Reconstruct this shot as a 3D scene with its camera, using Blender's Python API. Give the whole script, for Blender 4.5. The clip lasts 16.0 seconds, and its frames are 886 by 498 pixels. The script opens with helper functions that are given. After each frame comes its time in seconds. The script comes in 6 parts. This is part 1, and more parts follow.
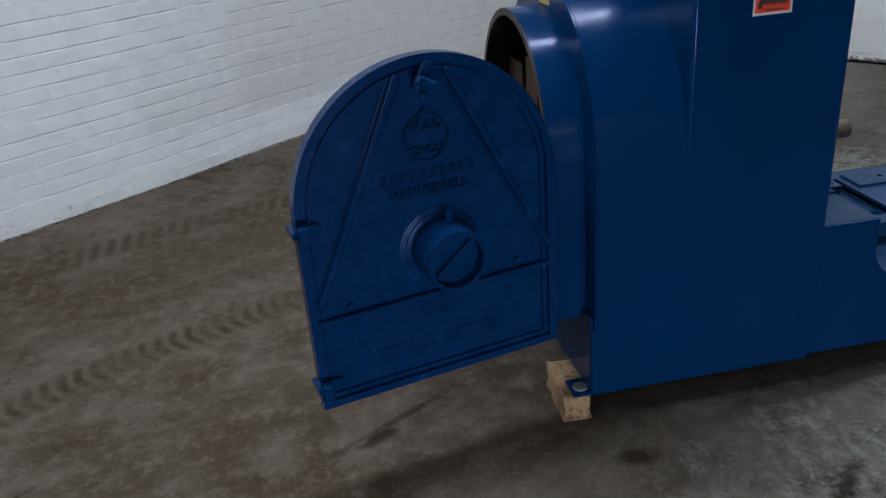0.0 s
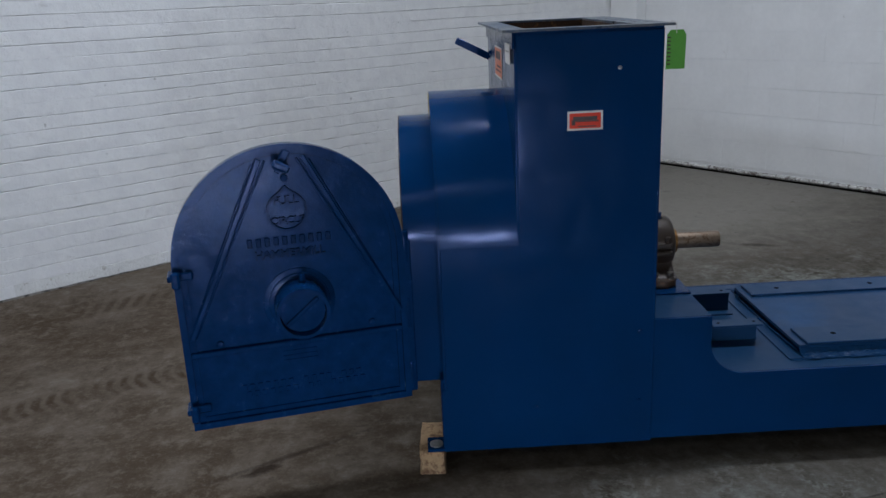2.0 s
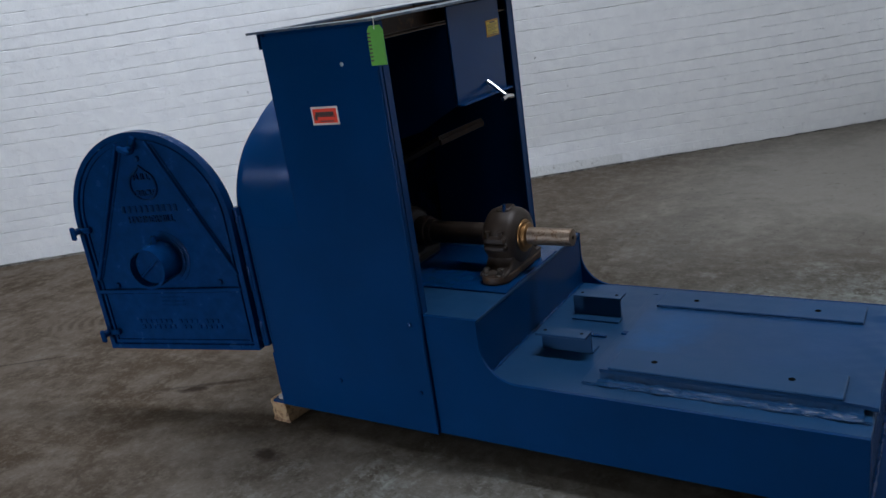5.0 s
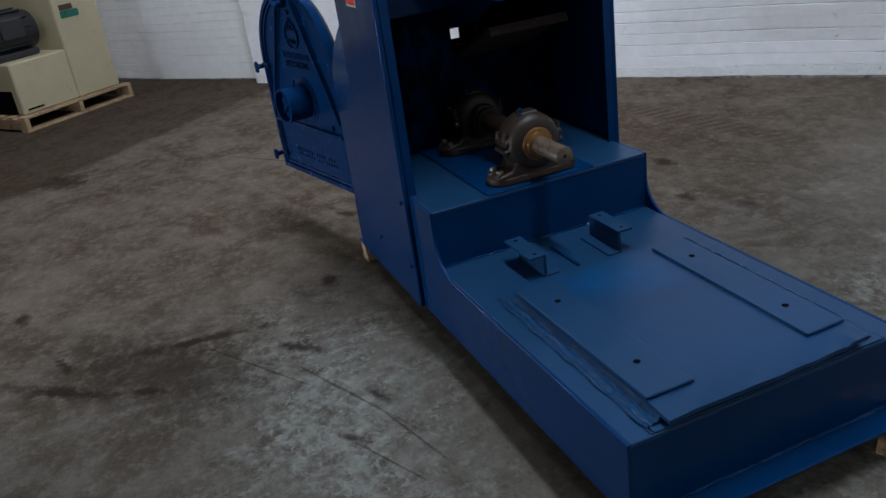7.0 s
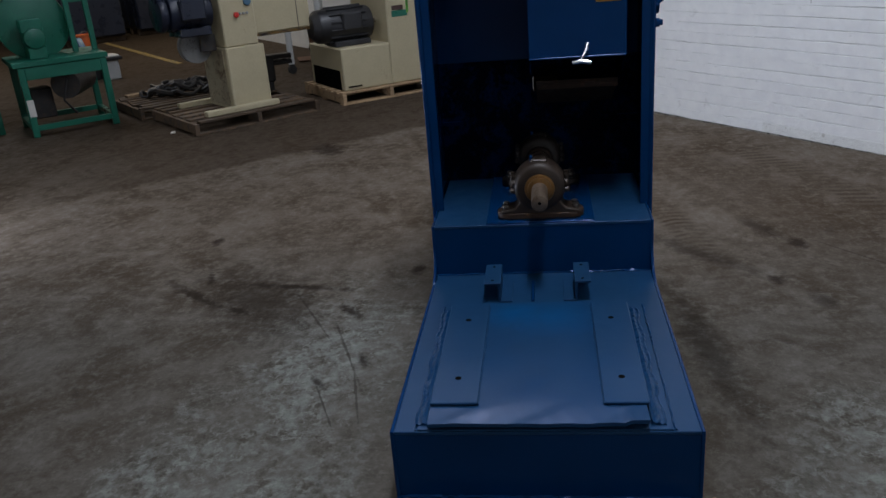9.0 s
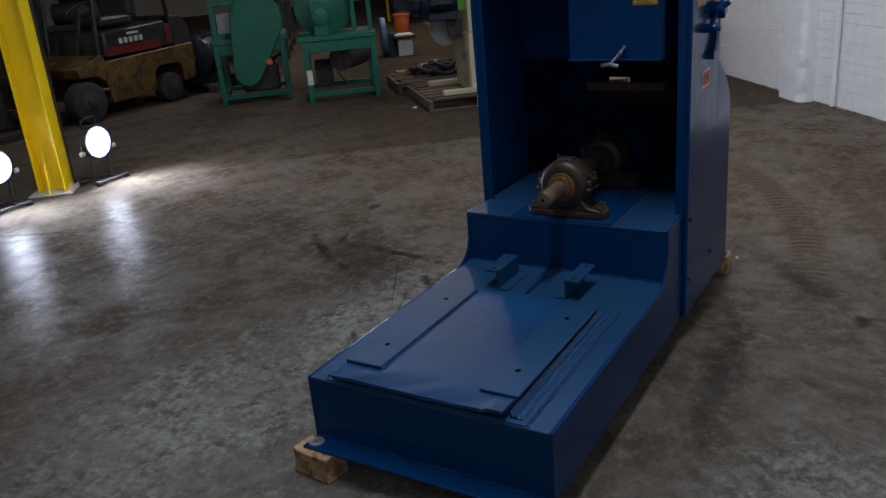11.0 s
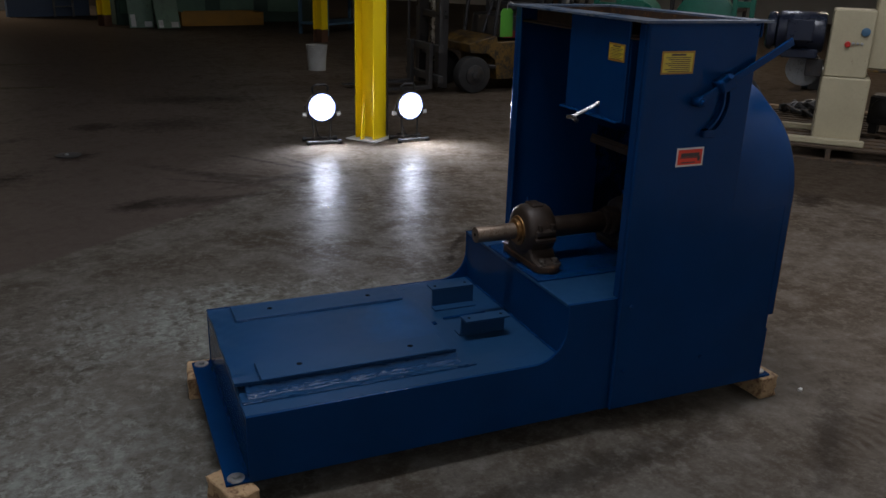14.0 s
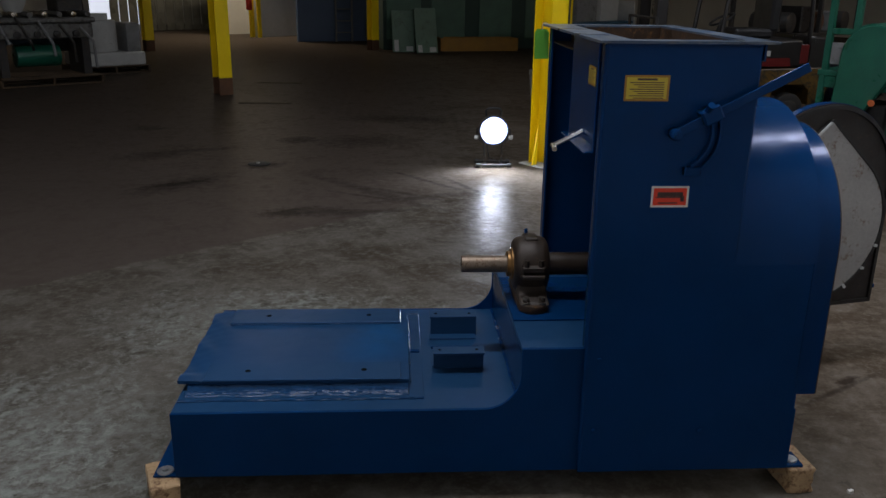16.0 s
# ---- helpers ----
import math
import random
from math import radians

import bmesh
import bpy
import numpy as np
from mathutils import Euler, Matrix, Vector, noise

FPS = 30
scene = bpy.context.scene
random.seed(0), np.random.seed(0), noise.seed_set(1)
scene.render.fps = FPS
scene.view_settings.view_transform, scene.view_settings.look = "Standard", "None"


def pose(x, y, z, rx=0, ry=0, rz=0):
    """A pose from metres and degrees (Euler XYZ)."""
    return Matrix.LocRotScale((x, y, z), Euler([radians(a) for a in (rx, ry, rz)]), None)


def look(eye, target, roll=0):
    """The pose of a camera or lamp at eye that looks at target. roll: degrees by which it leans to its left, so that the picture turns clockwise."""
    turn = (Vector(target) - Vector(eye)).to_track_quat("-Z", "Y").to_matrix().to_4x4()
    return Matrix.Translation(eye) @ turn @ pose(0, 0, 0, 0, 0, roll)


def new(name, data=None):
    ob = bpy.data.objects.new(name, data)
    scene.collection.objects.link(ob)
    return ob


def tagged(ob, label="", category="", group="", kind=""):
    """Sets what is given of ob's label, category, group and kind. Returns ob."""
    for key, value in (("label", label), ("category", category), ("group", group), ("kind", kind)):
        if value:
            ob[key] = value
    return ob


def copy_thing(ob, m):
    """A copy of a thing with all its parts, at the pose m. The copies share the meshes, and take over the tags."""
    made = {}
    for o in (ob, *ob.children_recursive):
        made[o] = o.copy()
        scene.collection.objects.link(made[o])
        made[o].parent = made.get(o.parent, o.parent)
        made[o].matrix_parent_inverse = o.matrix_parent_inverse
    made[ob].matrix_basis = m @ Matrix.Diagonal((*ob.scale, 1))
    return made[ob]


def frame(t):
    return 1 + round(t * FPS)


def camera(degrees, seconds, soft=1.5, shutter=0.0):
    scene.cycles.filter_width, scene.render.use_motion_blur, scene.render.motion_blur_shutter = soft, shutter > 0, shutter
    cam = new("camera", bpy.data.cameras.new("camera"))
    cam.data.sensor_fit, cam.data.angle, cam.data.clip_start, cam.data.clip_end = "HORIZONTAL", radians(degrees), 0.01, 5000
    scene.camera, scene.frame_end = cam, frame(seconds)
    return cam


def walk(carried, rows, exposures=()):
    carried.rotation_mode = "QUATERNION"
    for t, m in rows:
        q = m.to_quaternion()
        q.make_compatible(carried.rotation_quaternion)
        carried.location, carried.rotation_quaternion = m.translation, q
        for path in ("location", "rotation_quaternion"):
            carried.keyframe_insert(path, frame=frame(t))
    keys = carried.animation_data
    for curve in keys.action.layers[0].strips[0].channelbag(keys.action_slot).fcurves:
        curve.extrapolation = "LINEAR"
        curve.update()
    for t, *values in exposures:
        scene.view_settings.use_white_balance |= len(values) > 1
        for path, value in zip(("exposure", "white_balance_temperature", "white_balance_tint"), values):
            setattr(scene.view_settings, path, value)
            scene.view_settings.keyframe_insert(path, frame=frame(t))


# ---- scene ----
cam = camera(56.7, 16.0)
PATH = [
    (0, (-1.379, -2.313, 1.518), (-1.098, -0.524, 0.67), -4.6),
    (0.5, (-1.352, -2.526, 1.533), (-1.054, -0.705, 0.76), -3.6),
    (1, (-1.238, -2.698, 1.544), (-1.057, -0.822, 0.877), -5.6),
    (1.5, (-0.97, -2.839, 1.54), (-0.82, -0.947, 0.911), -2.5),
    (2, (-0.705, -2.814, 1.51), (-0.665, -0.901, 0.928), -2.6),
    (2.5, (-0.341, -2.785, 1.551), (-0.465, -0.878, 0.962), -4.5),
    (3, (0.066, -2.867, 1.535), (-0.226, -1.02, 0.826), -4.1),
    (3.5, (0.397, -2.821, 1.517), (-0.019, -0.969, 0.888), -4.1),
    (3.7, (0.528, -2.774, 1.526), (0.079, -0.939, 0.871), -4.2),
    (5.8, (1.938, -1.933, 1.484), (0.556, -0.682, 0.759), -8.6),
    (6, (2.062, -1.81, 1.489), (0.642, -0.66, 0.676), -8.5),
    (6.5, (2.257, -1.517, 1.471), (0.657, -0.662, 0.629), -8.5),
    (7, (2.484, -1.216, 1.491), (0.772, -0.597, 0.661), -8.2),
    (7.5, (2.775, -0.883, 1.505), (1.006, -0.565, 0.628), -7.2),
    (8, (2.908, -0.57, 1.499), (1.075, -0.459, 0.706), -6.2),
    (8.2, (2.958, -0.456, 1.524), (1.118, -0.425, 0.742), -5.7),
    (10.3, (3.189, 0.829, 1.572), (1.458, 0.106, 0.878), -4.7),
    (10.5, (3.147, 0.939, 1.564), (1.463, 0.132, 0.848), -4.9),
    (11, (2.951, 1.193, 1.54), (1.363, 0.195, 0.846), -5.1),
    (11.5, (2.744, 1.522, 1.535), (1.232, 0.424, 0.822), -4.5),
    (12, (2.543, 1.764, 1.564), (1.265, 0.395, 0.863), -5.8),
    (12.5, (2.281, 1.984, 1.568), (1.118, 0.504, 0.893), -3.3),
    (13, (2.046, 2.242, 1.579), (1.02, 0.662, 0.908), -1.5),
    (13.5, (1.83, 2.445, 1.594), (1.036, 0.736, 0.926), -0.1),
    (14, (1.564, 2.537, 1.575), (0.818, 0.805, 0.91), 1.6),
    (14.5, (1.291, 2.633, 1.572), (0.723, 0.84, 0.891), 1.7),
    (15, (1.009, 2.726, 1.572), (0.607, 0.895, 0.877), 1.9),
    (15.5, (0.773, 2.697, 1.541), (0.553, 0.827, 0.868), 1.2),
    (16, (0.56, 2.659, 1.56), (0.453, 0.759, 0.942), 0.7),
]
EXPOSURES = [(0.0, 0.0, 6250, 9), (1.8, -0.22, 6220, 9), (3.5, 0.06, 6200, 9), (6.0, 0.10, 6200, 9), (6.5, 0.17, 6200, 9), (7.0, 0.10, 6200, 9), (8.0, -0.03, 6250, 10), (10.5, -0.12, 6400, 12), (12.3, -0.24, 6550, 13), (13.1, -0.36, 6570, 13), (14.5, -0.32, 6600, 12), (16.0, -0.14, 6650, 11)]
walk(cam, [(t, look(eye, target, roll)) for t, eye, target, roll in PATH], EXPOSURES)


# ---- light ----
world = bpy.data.worlds.new("world")
scene.world = world
world.use_nodes = True
world.node_tree.nodes["Background"].inputs[0].default_value = (0.55, 0.6, 0.7, 1)
world.node_tree.nodes["Background"].inputs[1].default_value = 0.02
scene.view_settings.exposure = 0.0

HALL = pose(-1.9, 2.48, 0, 0, 0, 38)      # frame of the hall: x along the brick wall, y through it, inside is y < 0
CEILING = 5.2


def area_light(name, m, sx, sy, watts, colour, shape="RECTANGLE", spread=180):
    data = bpy.data.lights.new(name, "AREA")
    data.shape, data.size, data.size_y = shape, sx, sy
    data.energy, data.color, data.spread = watts, colour, radians(spread)
    ob = new(name, data)
    ob.matrix_world = m
    return ob


COOL = (0.83, 0.885, 1.0)
WARM = (1.0, 0.86, 0.66)
# ceiling fixtures in the hall's frame: x, y, turn, watts, colour
FIXTURES = [
    (-2.5, -1.8, 0, 104, COOL), (0.95, -3.40, -38, 130, COOL),
    (-4.6, -7.4, 0, 30, COOL), (2.6, -8.4, 0, 8, COOL),
    (-9.2, -4.0, 0, 55, COOL), (-12.2, -2.3, 0, 95, WARM),
    (-9.5, -23.0, 0, 230, WARM), (-5.5, -15.0, 0, 3, COOL),
]
for fx, fy, fr, fw, fc in FIXTURES:
    area_light("ceiling_lamp", HALL @ pose(fx, fy, CEILING - 0.33, 0, 0, fr), 2.3, 0.28, fw, fc)

# ---- materials ----


def shader(name):
    m = bpy.data.materials.new(name)
    m.use_nodes = True
    nt = m.node_tree
    return m, nt, nt.nodes["Principled BSDF"]


def link(nt, a, b):
    nt.links.new(a, b)


def noise_tex(nt, scale, detail=4, rough=0.55, vec=None, dist=0.0):
    n = nt.nodes.new("ShaderNodeTexNoise")
    n.inputs["Scale"].default_value, n.inputs["Detail"].default_value = scale, detail
    n.inputs["Roughness"].default_value, n.inputs["Distortion"].default_value = rough, dist
    if vec is not None:
        link(nt, vec, n.inputs["Vector"])
    return n.outputs["Fac"]


def remap(nt, src, a, b, c=0.0, d=1.0):
    n = nt.nodes.new("ShaderNodeMapRange")
    n.inputs[1].default_value, n.inputs[2].default_value = a, b
    n.inputs[3].default_value, n.inputs[4].default_value = c, d
    link(nt, src, n.inputs[0])
    return n.outputs[0]


def calc(nt, op, a, b=None):
    n = nt.nodes.new("ShaderNodeMath")
    n.operation = op
    for i, v in enumerate((a, b)):
        if v is None:
            continue
        if isinstance(v, (int, float)):
            n.inputs[i].default_value = v
        else:
            link(nt, v, n.inputs[i])
    return n.outputs[0]


def blend(nt, fac, a, b):
    n = nt.nodes.new("ShaderNodeMix")
    n.data_type = "RGBA"
    if isinstance(fac, (int, float)):
        n.inputs[0].default_value = fac
    else:
        link(nt, fac, n.inputs[0])
    for i, v in ((6, a), (7, b)):
        if isinstance(v, tuple):
            n.inputs[i].default_value = (*v, 1)
        else:
            link(nt, v, n.inputs[i])
    return n.outputs[2]


def place(nt):
    return nt.nodes.new("ShaderNodeNewGeometry").outputs["Position"]


def relief(nt, bsdf, height, strength, distance=0.01):
    n = nt.nodes.new("ShaderNodeBump")
    n.inputs["Strength"].default_value, n.inputs["Distance"].default_value = strength, distance
    link(nt, height, n.inputs["Height"])
    link(nt, n.outputs[0], bsdf.inputs["Normal"])


def tint(c, k):
    return tuple(min(1.0, x * k) for x in c)


def surface(name, colour, rough=0.5, metal=0.0, var=0.2, scale=5, fine=70, bump=0.1, second=None, cover=0.5, rvar=0.12, each=0.0, depth=0.004):
    """A painted, rusted or bare surface: broad and fine variation, an optional second colour in patches."""
    m, nt, b = shader(name)
    p = place(nt)
    broad, small = noise_tex(nt, scale, 5, 0.6, p), noise_tex(nt, fine, 4, 0.6, p)
    mixv = calc(nt, "ADD", calc(nt, "MULTIPLY", broad, 0.65), calc(nt, "MULTIPLY", small, 0.35))
    col = blend(nt, remap(nt, mixv, 0.32, 0.68), tint(colour, 1 - var), tint(colour, 1 + var))
    if second:
        patch = calc(nt, "ADD", calc(nt, "MULTIPLY", noise_tex(nt, scale * 2.3, 6, 0.7, p, 0.6), 0.7), calc(nt, "MULTIPLY", small, 0.3))
        col = blend(nt, remap(nt, patch, cover - 0.04, cover + 0.06, 1, 0), col, second)
    if each:
        rnd = nt.nodes.new("ShaderNodeObjectInfo").outputs["Random"]
        col = blend(nt, remap(nt, rnd, 0, 1, 0, each), col, tint(colour, 0.35))
    link(nt, col, b.inputs["Base Color"])
    link(nt, remap(nt, broad, 0.3, 0.7, max(0.03, rough - rvar), min(1, rough + rvar)), b.inputs["Roughness"])
    b.inputs["Metallic"].default_value = metal
    if bump:
        relief(nt, b, mixv, bump, depth)
    return m


def glow(name, colour, strength):
    m, nt, b = shader(name)
    b.inputs["Base Color"].default_value = (*colour, 1)
    b.inputs["Emission Color"].default_value = (*colour, 1)
    b.inputs["Emission Strength"].default_value = strength
    return m


def blue_paint(name="blue_enamel", wiped=(), film=0.0):
    """Thick dark blue enamel over old steel: orange peel, slow waves, a few dusty patches; wiped: x, y, radius of brighter rubbed spots; film: how much settled dust."""
    m, nt, b = shader(name)
    p = place(nt)
    waves, peel, dust = noise_tex(nt, 3.2, 3, 0.5, p), noise_tex(nt, 95, 3, 0.5, p), noise_tex(nt, 9, 6, 0.65, p, 0.8)
    col = blend(nt, remap(nt, waves, 0.35, 0.65), (0.0013, 0.0255, 0.090), (0.0016, 0.0292, 0.105))
    col = blend(nt, remap(nt, dust, 0.55, 0.80, 0, 0.22), col, (0.0015, 0.044, 0.128))
    if film:
        col = blend(nt, remap(nt, dust, 0.3, 0.7, film * 0.7, film), col, (0.050, 0.118, 0.138))
    if wiped:
        for cx, cy, r in wiped:
            d = away(nt, p, cx, cy)
            d = calc(nt, "ADD", d, calc(nt, "MULTIPLY", calc(nt, "SUBTRACT", noise_tex(nt, 16, 6, 0.7, p), 0.5), 0.16))
            col = blend(nt, remap(nt, d, r, r * 0.1, 0, 0.6), col, (0.001, 0.064, 0.190))
    link(nt, col, b.inputs["Base Color"])
    link(nt, remap(nt, dust, 0.3, 0.7, 0.12 + film, 0.27 + film), b.inputs["Roughness"])
    b.inputs["Specular IOR Level"].default_value = 0.20 + 0.4 * film
    b.inputs["Specular Tint"].default_value = (0.50, 0.60, 1.0, 1)
    height = calc(nt, "ADD", calc(nt, "MULTIPLY", waves, 1.0), calc(nt, "MULTIPLY", peel, 0.035))
    relief(nt, b, height, 0.38, 0.012)
    return m


def blue_cast():
    """The same enamel on rough cast iron."""
    m, nt, b = shader("blue_enamel_on_casting")
    p = place(nt)
    lumps, peel = noise_tex(nt, 22, 5, 0.6, p), noise_tex(nt, 140, 3, 0.6, p)
    col = blend(nt, remap(nt, lumps, 0.35, 0.65), (0.0022, 0.0240, 0.086), (0.0028, 0.0310, 0.110))
    link(nt, col, b.inputs["Base Color"])
    link(nt, remap(nt, lumps, 0.35, 0.7, 0.15, 0.30), b.inputs["Roughness"])
    b.inputs["Specular IOR Level"].default_value = 0.17
    b.inputs["Specular Tint"].default_value = (0.50, 0.60, 1.0, 1)
    slow = noise_tex(nt, 7, 3, 0.5, p)
    relief(nt, b, calc(nt, "ADD", calc(nt, "MULTIPLY", slow, 1.6), calc(nt, "ADD", lumps, calc(nt, "MULTIPLY", peel, 0.22))), 0.22, 0.007)
    return m


def away(nt, xyz, cx, cy, rx=1.0, ry=1.0, turn=0.0):
    """Distance on the floor from a point, in a turned and stretched frame."""
    n = nt.nodes.new("ShaderNodeMapping")
    n.vector_type = "TEXTURE"
    n.inputs["Location"].default_value = (cx, cy, 0)
    n.inputs["Rotation"].default_value = (0, 0, radians(turn))
    n.inputs["Scale"].default_value = (rx, ry, 1000)
    link(nt, xyz, n.inputs["Vector"])
    v = nt.nodes.new("ShaderNodeVectorMath")
    v.operation = "LENGTH"
    link(nt, n.outputs[0], v.inputs[0])
    return v.outputs["Value"]


def nearest(nt, p, spots):
    """Smallest of the stretched distances to a list of spots: x, y, half length, half width, turn."""
    best = None
    for cx, cy, rx, ry, tn in spots:
        d = away(nt, p, cx, cy, rx, ry, tn)
        best = d if best is None else calc(nt, "MINIMUM", best, d)
    return best


def concrete_floor():
    """Worn concrete slab: two pours that meet along a line, trowel clouds, oil spots, pitting, scuffs and tyre tracks."""
    m, nt, b = shader("worn_concrete")
    p = place(nt)
    xyz = nt.nodes.new("ShaderNodeSeparateXYZ")
    link(nt, p, xyz.inputs[0])
    x, y = xyz.outputs[0], xyz.outputs[1]
    cloud, mid = noise_tex(nt, 0.9, 4, 0.6, p), noise_tex(nt, 3.6, 8, 0.70, p, 0.3)
    blot, grit = noise_tex(nt, 14, 8, 0.75, p), noise_tex(nt, 60, 6, 0.75, p)
    grey = blend(nt, remap(nt, cloud, 0.38, 0.62), (0.066, 0.054, 0.041), (0.096, 0.085, 0.071))
    grey = blend(nt, remap(nt, mid, 0.48, 0.66, 0, 0.62), grey, (0.130, 0.120, 0.105))
    grey = blend(nt, remap(nt, mid, 0.48, 0.34, 0, 0.48), grey, (0.041, 0.032, 0.023))
    grey = blend(nt, remap(nt, blot, 0.50, 0.68, 0, 0.65), grey, (0.155, 0.148, 0.132))
    grey = blend(nt, remap(nt, blot, 0.46, 0.32, 0, 0.36), grey, (0.034, 0.027, 0.021))
    # tyre tracks that curve past the open door, all round one centre: radius, half width, strength, tread
    d = away(nt, p, -0.27, -3.1)
    ang = calc(nt, "ARCTAN2", calc(nt, "SUBTRACT", y, -3.1), calc(nt, "SUBTRACT", x, -0.27))
    wave = calc(nt, "SINE", calc(nt, "ADD", calc(nt, "MULTIPLY", ang, 430), calc(nt, "MULTIPLY", calc(nt, "ABSOLUTE", calc(nt, "SUBTRACT", d, 3.92)), 30)))
    west = calc(nt, "MULTIPLY", calc(nt, "MULTIPLY", remap(nt, x, -0.1, -1.0), remap(nt, x, -3.2, -2.4)), remap(nt, mid, 0.40, 0.56, 0.15, 1.0))
    for r, w, k, tread in ((5.0, .13, .75, 1), (3.92, .11, .88, 1), (4.62, .26, .45, 0), (4.30, .09, .45, 0)):
        mark = remap(nt, calc(nt, "ABSOLUTE", calc(nt, "SUBTRACT", d, r)), w, w * 0.5, 0, k)
        if tread:
            mark = calc(nt, "MULTIPLY", mark, remap(nt, calc(nt, "ADD", wave, calc(nt, "MULTIPLY", calc(nt, "SUBTRACT", blot, 0.5), 7)), -0.7, 0.7, 0.25, 1))
        grey = blend(nt, calc(nt, "MULTIPLY", mark, west), grey, (0.038, 0.027, 0.017))
    # scoured, whiter patches beside the machine
    white = nearest(nt, p, ((0.35, -0.86, 0.85, 0.36, 0), (1.25, -1.0, 0.7, 0.5, 0), (1.8, 0.3, 0.6, 1.0, 0), (1.2, 1.1, 0.65, 0.42, 0)))
    white = calc(nt, "ADD", white, calc(nt, "MULTIPLY", calc(nt, "SUBTRACT", mid, 0.5), 3.0))
    grey = blend(nt, calc(nt, "MULTIPLY", remap(nt, white, 1.15, 0.2, 0, 1), remap(nt, blot, 0.40, 0.60, 0.05, 0.78)), grey, (0.215, 0.225, 0.208))
    # paler slab towards the corner of the two white walls
    pale = calc(nt, "ADD", nearest(nt, p, ((1.3, 3.3, 2.1, 1.5, 38),)), calc(nt, "MULTIPLY", calc(nt, "SUBTRACT", mid, 0.5), 1.5))
    grey = blend(nt, remap(nt, pale, 1.15, 0.45, 0, 0.8), grey, (0.275, 0.255, 0.225))
    # flaked skin: sharp-edged pale chips and dark pits, thickest in the scoured patches
    flake, pit = noise_tex(nt, 27, 10, 0.72, p, 0.5), noise_tex(nt, 8.5, 9, 0.72, p, 0.8)
    worn = remap(nt, white, 1.35, 0.2, 0.07, 1.0)
    grey = blend(nt, calc(nt, "MULTIPLY", remap(nt, flake, 0.525, 0.60, 0, 0.62), worn), grey, (0.255, 0.262, 0.240))
    grey = blend(nt, calc(nt, "MULTIPLY", remap(nt, pit, 0.57, 0.64, 0, 0.45), worn), grey, (0.215, 0.220, 0.200))
    grey = blend(nt, remap(nt, pit, 0.385, 0.35, 0, 0.34), grey, (0.030, 0.026, 0.022))
    grey = blend(nt, remap(nt, flake, 0.42, 0.34, 0, 0.32), grey, (0.028, 0.023, 0.019))
    grey = blend(nt, remap(nt, grit, 0.58, 0.70, 0, 0.30), grey, (0.032, 0.026, 0.021))
    grey = blend(nt, remap(nt, grit, 0.46, 0.32, 0, 0.40), grey, (0.165, 0.155, 0.138))
    # the darker pour, beyond a straight joint that runs with the brick wall
    across = calc(nt, "ADD", calc(nt, "MULTIPLY", x, -0.6157), calc(nt, "MULTIPLY", y, 0.788))
    joint = calc(nt, "ADD", across, calc(nt, "MULTIPLY", calc(nt, "SUBTRACT", mid, 0.5), 0.07))
    near = remap(nt, x, -0.3, 0.9, 0.15, 0.95)
    grey = blend(nt, calc(nt, "MULTIPLY", remap(nt, joint, -2.765, -2.795, 0, 1), near), grey, (0.076, 0.060, 0.051))
    saw = calc(nt, "ABSOLUTE", calc(nt, "ADD", across, calc(nt, "ADD", 2.70, calc(nt, "MULTIPLY", calc(nt, "SUBTRACT", blot, 0.5), 0.02))))
    grey = blend(nt, calc(nt, "MULTIPLY", remap(nt, saw, 0.012, 0.004, 0, 0.2), remap(nt, mid, 0.40, 0.55, 0.2, 1.0)), grey, (0.024, 0.019, 0.016))
    # and another darker stretch in front of the cream machines
    along = calc(nt, "ADD", calc(nt, "ADD", calc(nt, "MULTIPLY", x, 0.788), calc(nt, "MULTIPLY", y, 0.6157)), calc(nt, "MULTIPLY", calc(nt, "SUBTRACT", mid, 0.5), 0.12))
    grey = blend(nt, calc(nt, "MULTIPLY", remap(nt, along, -3.60, -3.68, 0, 0.72), remap(nt, across, -1.6, -0.6, 0.3, 1.0)), grey, (0.040, 0.031, 0.023))
    # dark oil spots and torn scuffs, then faint smears, then straight scratches
    rag = calc(nt, "MULTIPLY", calc(nt, "SUBTRACT", blot, 0.5), 2.4)
    dark = nearest(nt, p, ((-0.62, -0.62, .06, .035, 0), (-1.11, -1.85, .06, .035, 10), (-3.15, -1.71, .22, .13, 30), (1.34, -3.04, .20, .05, 30), (2.33, -3.86, .30, .07, 30), (1.71, -4.58, .17, .06, 20), (-.82, 1.24, .07, .045, 0), (-.39, 1.03, .05, .035, 0), (-.43, -1.16, .27, .030, 80), (-.15, -.86, .10, .028, 40), (-.57, -1.68, .08, .022, 20), (-.36, -1.68, .26, .035, 50), (-.18, -1.4, .08, .022, 60), (.30, -.72, .05, .022, 20), (.47, -.86, .06, .018, 40), (-1.3, -.33, .08, .025, 30), (1.36, -2.98, .18, .12, 11), (1.75, -4.55, .15, .13, 0), (1.59, -5.79, .20, .18, 47)))
    grey = blend(nt, remap(nt, calc(nt, "ADD", dark, rag), 1.25, 0.4, 0, 0.85), grey, (0.022, 0.017, 0.014))
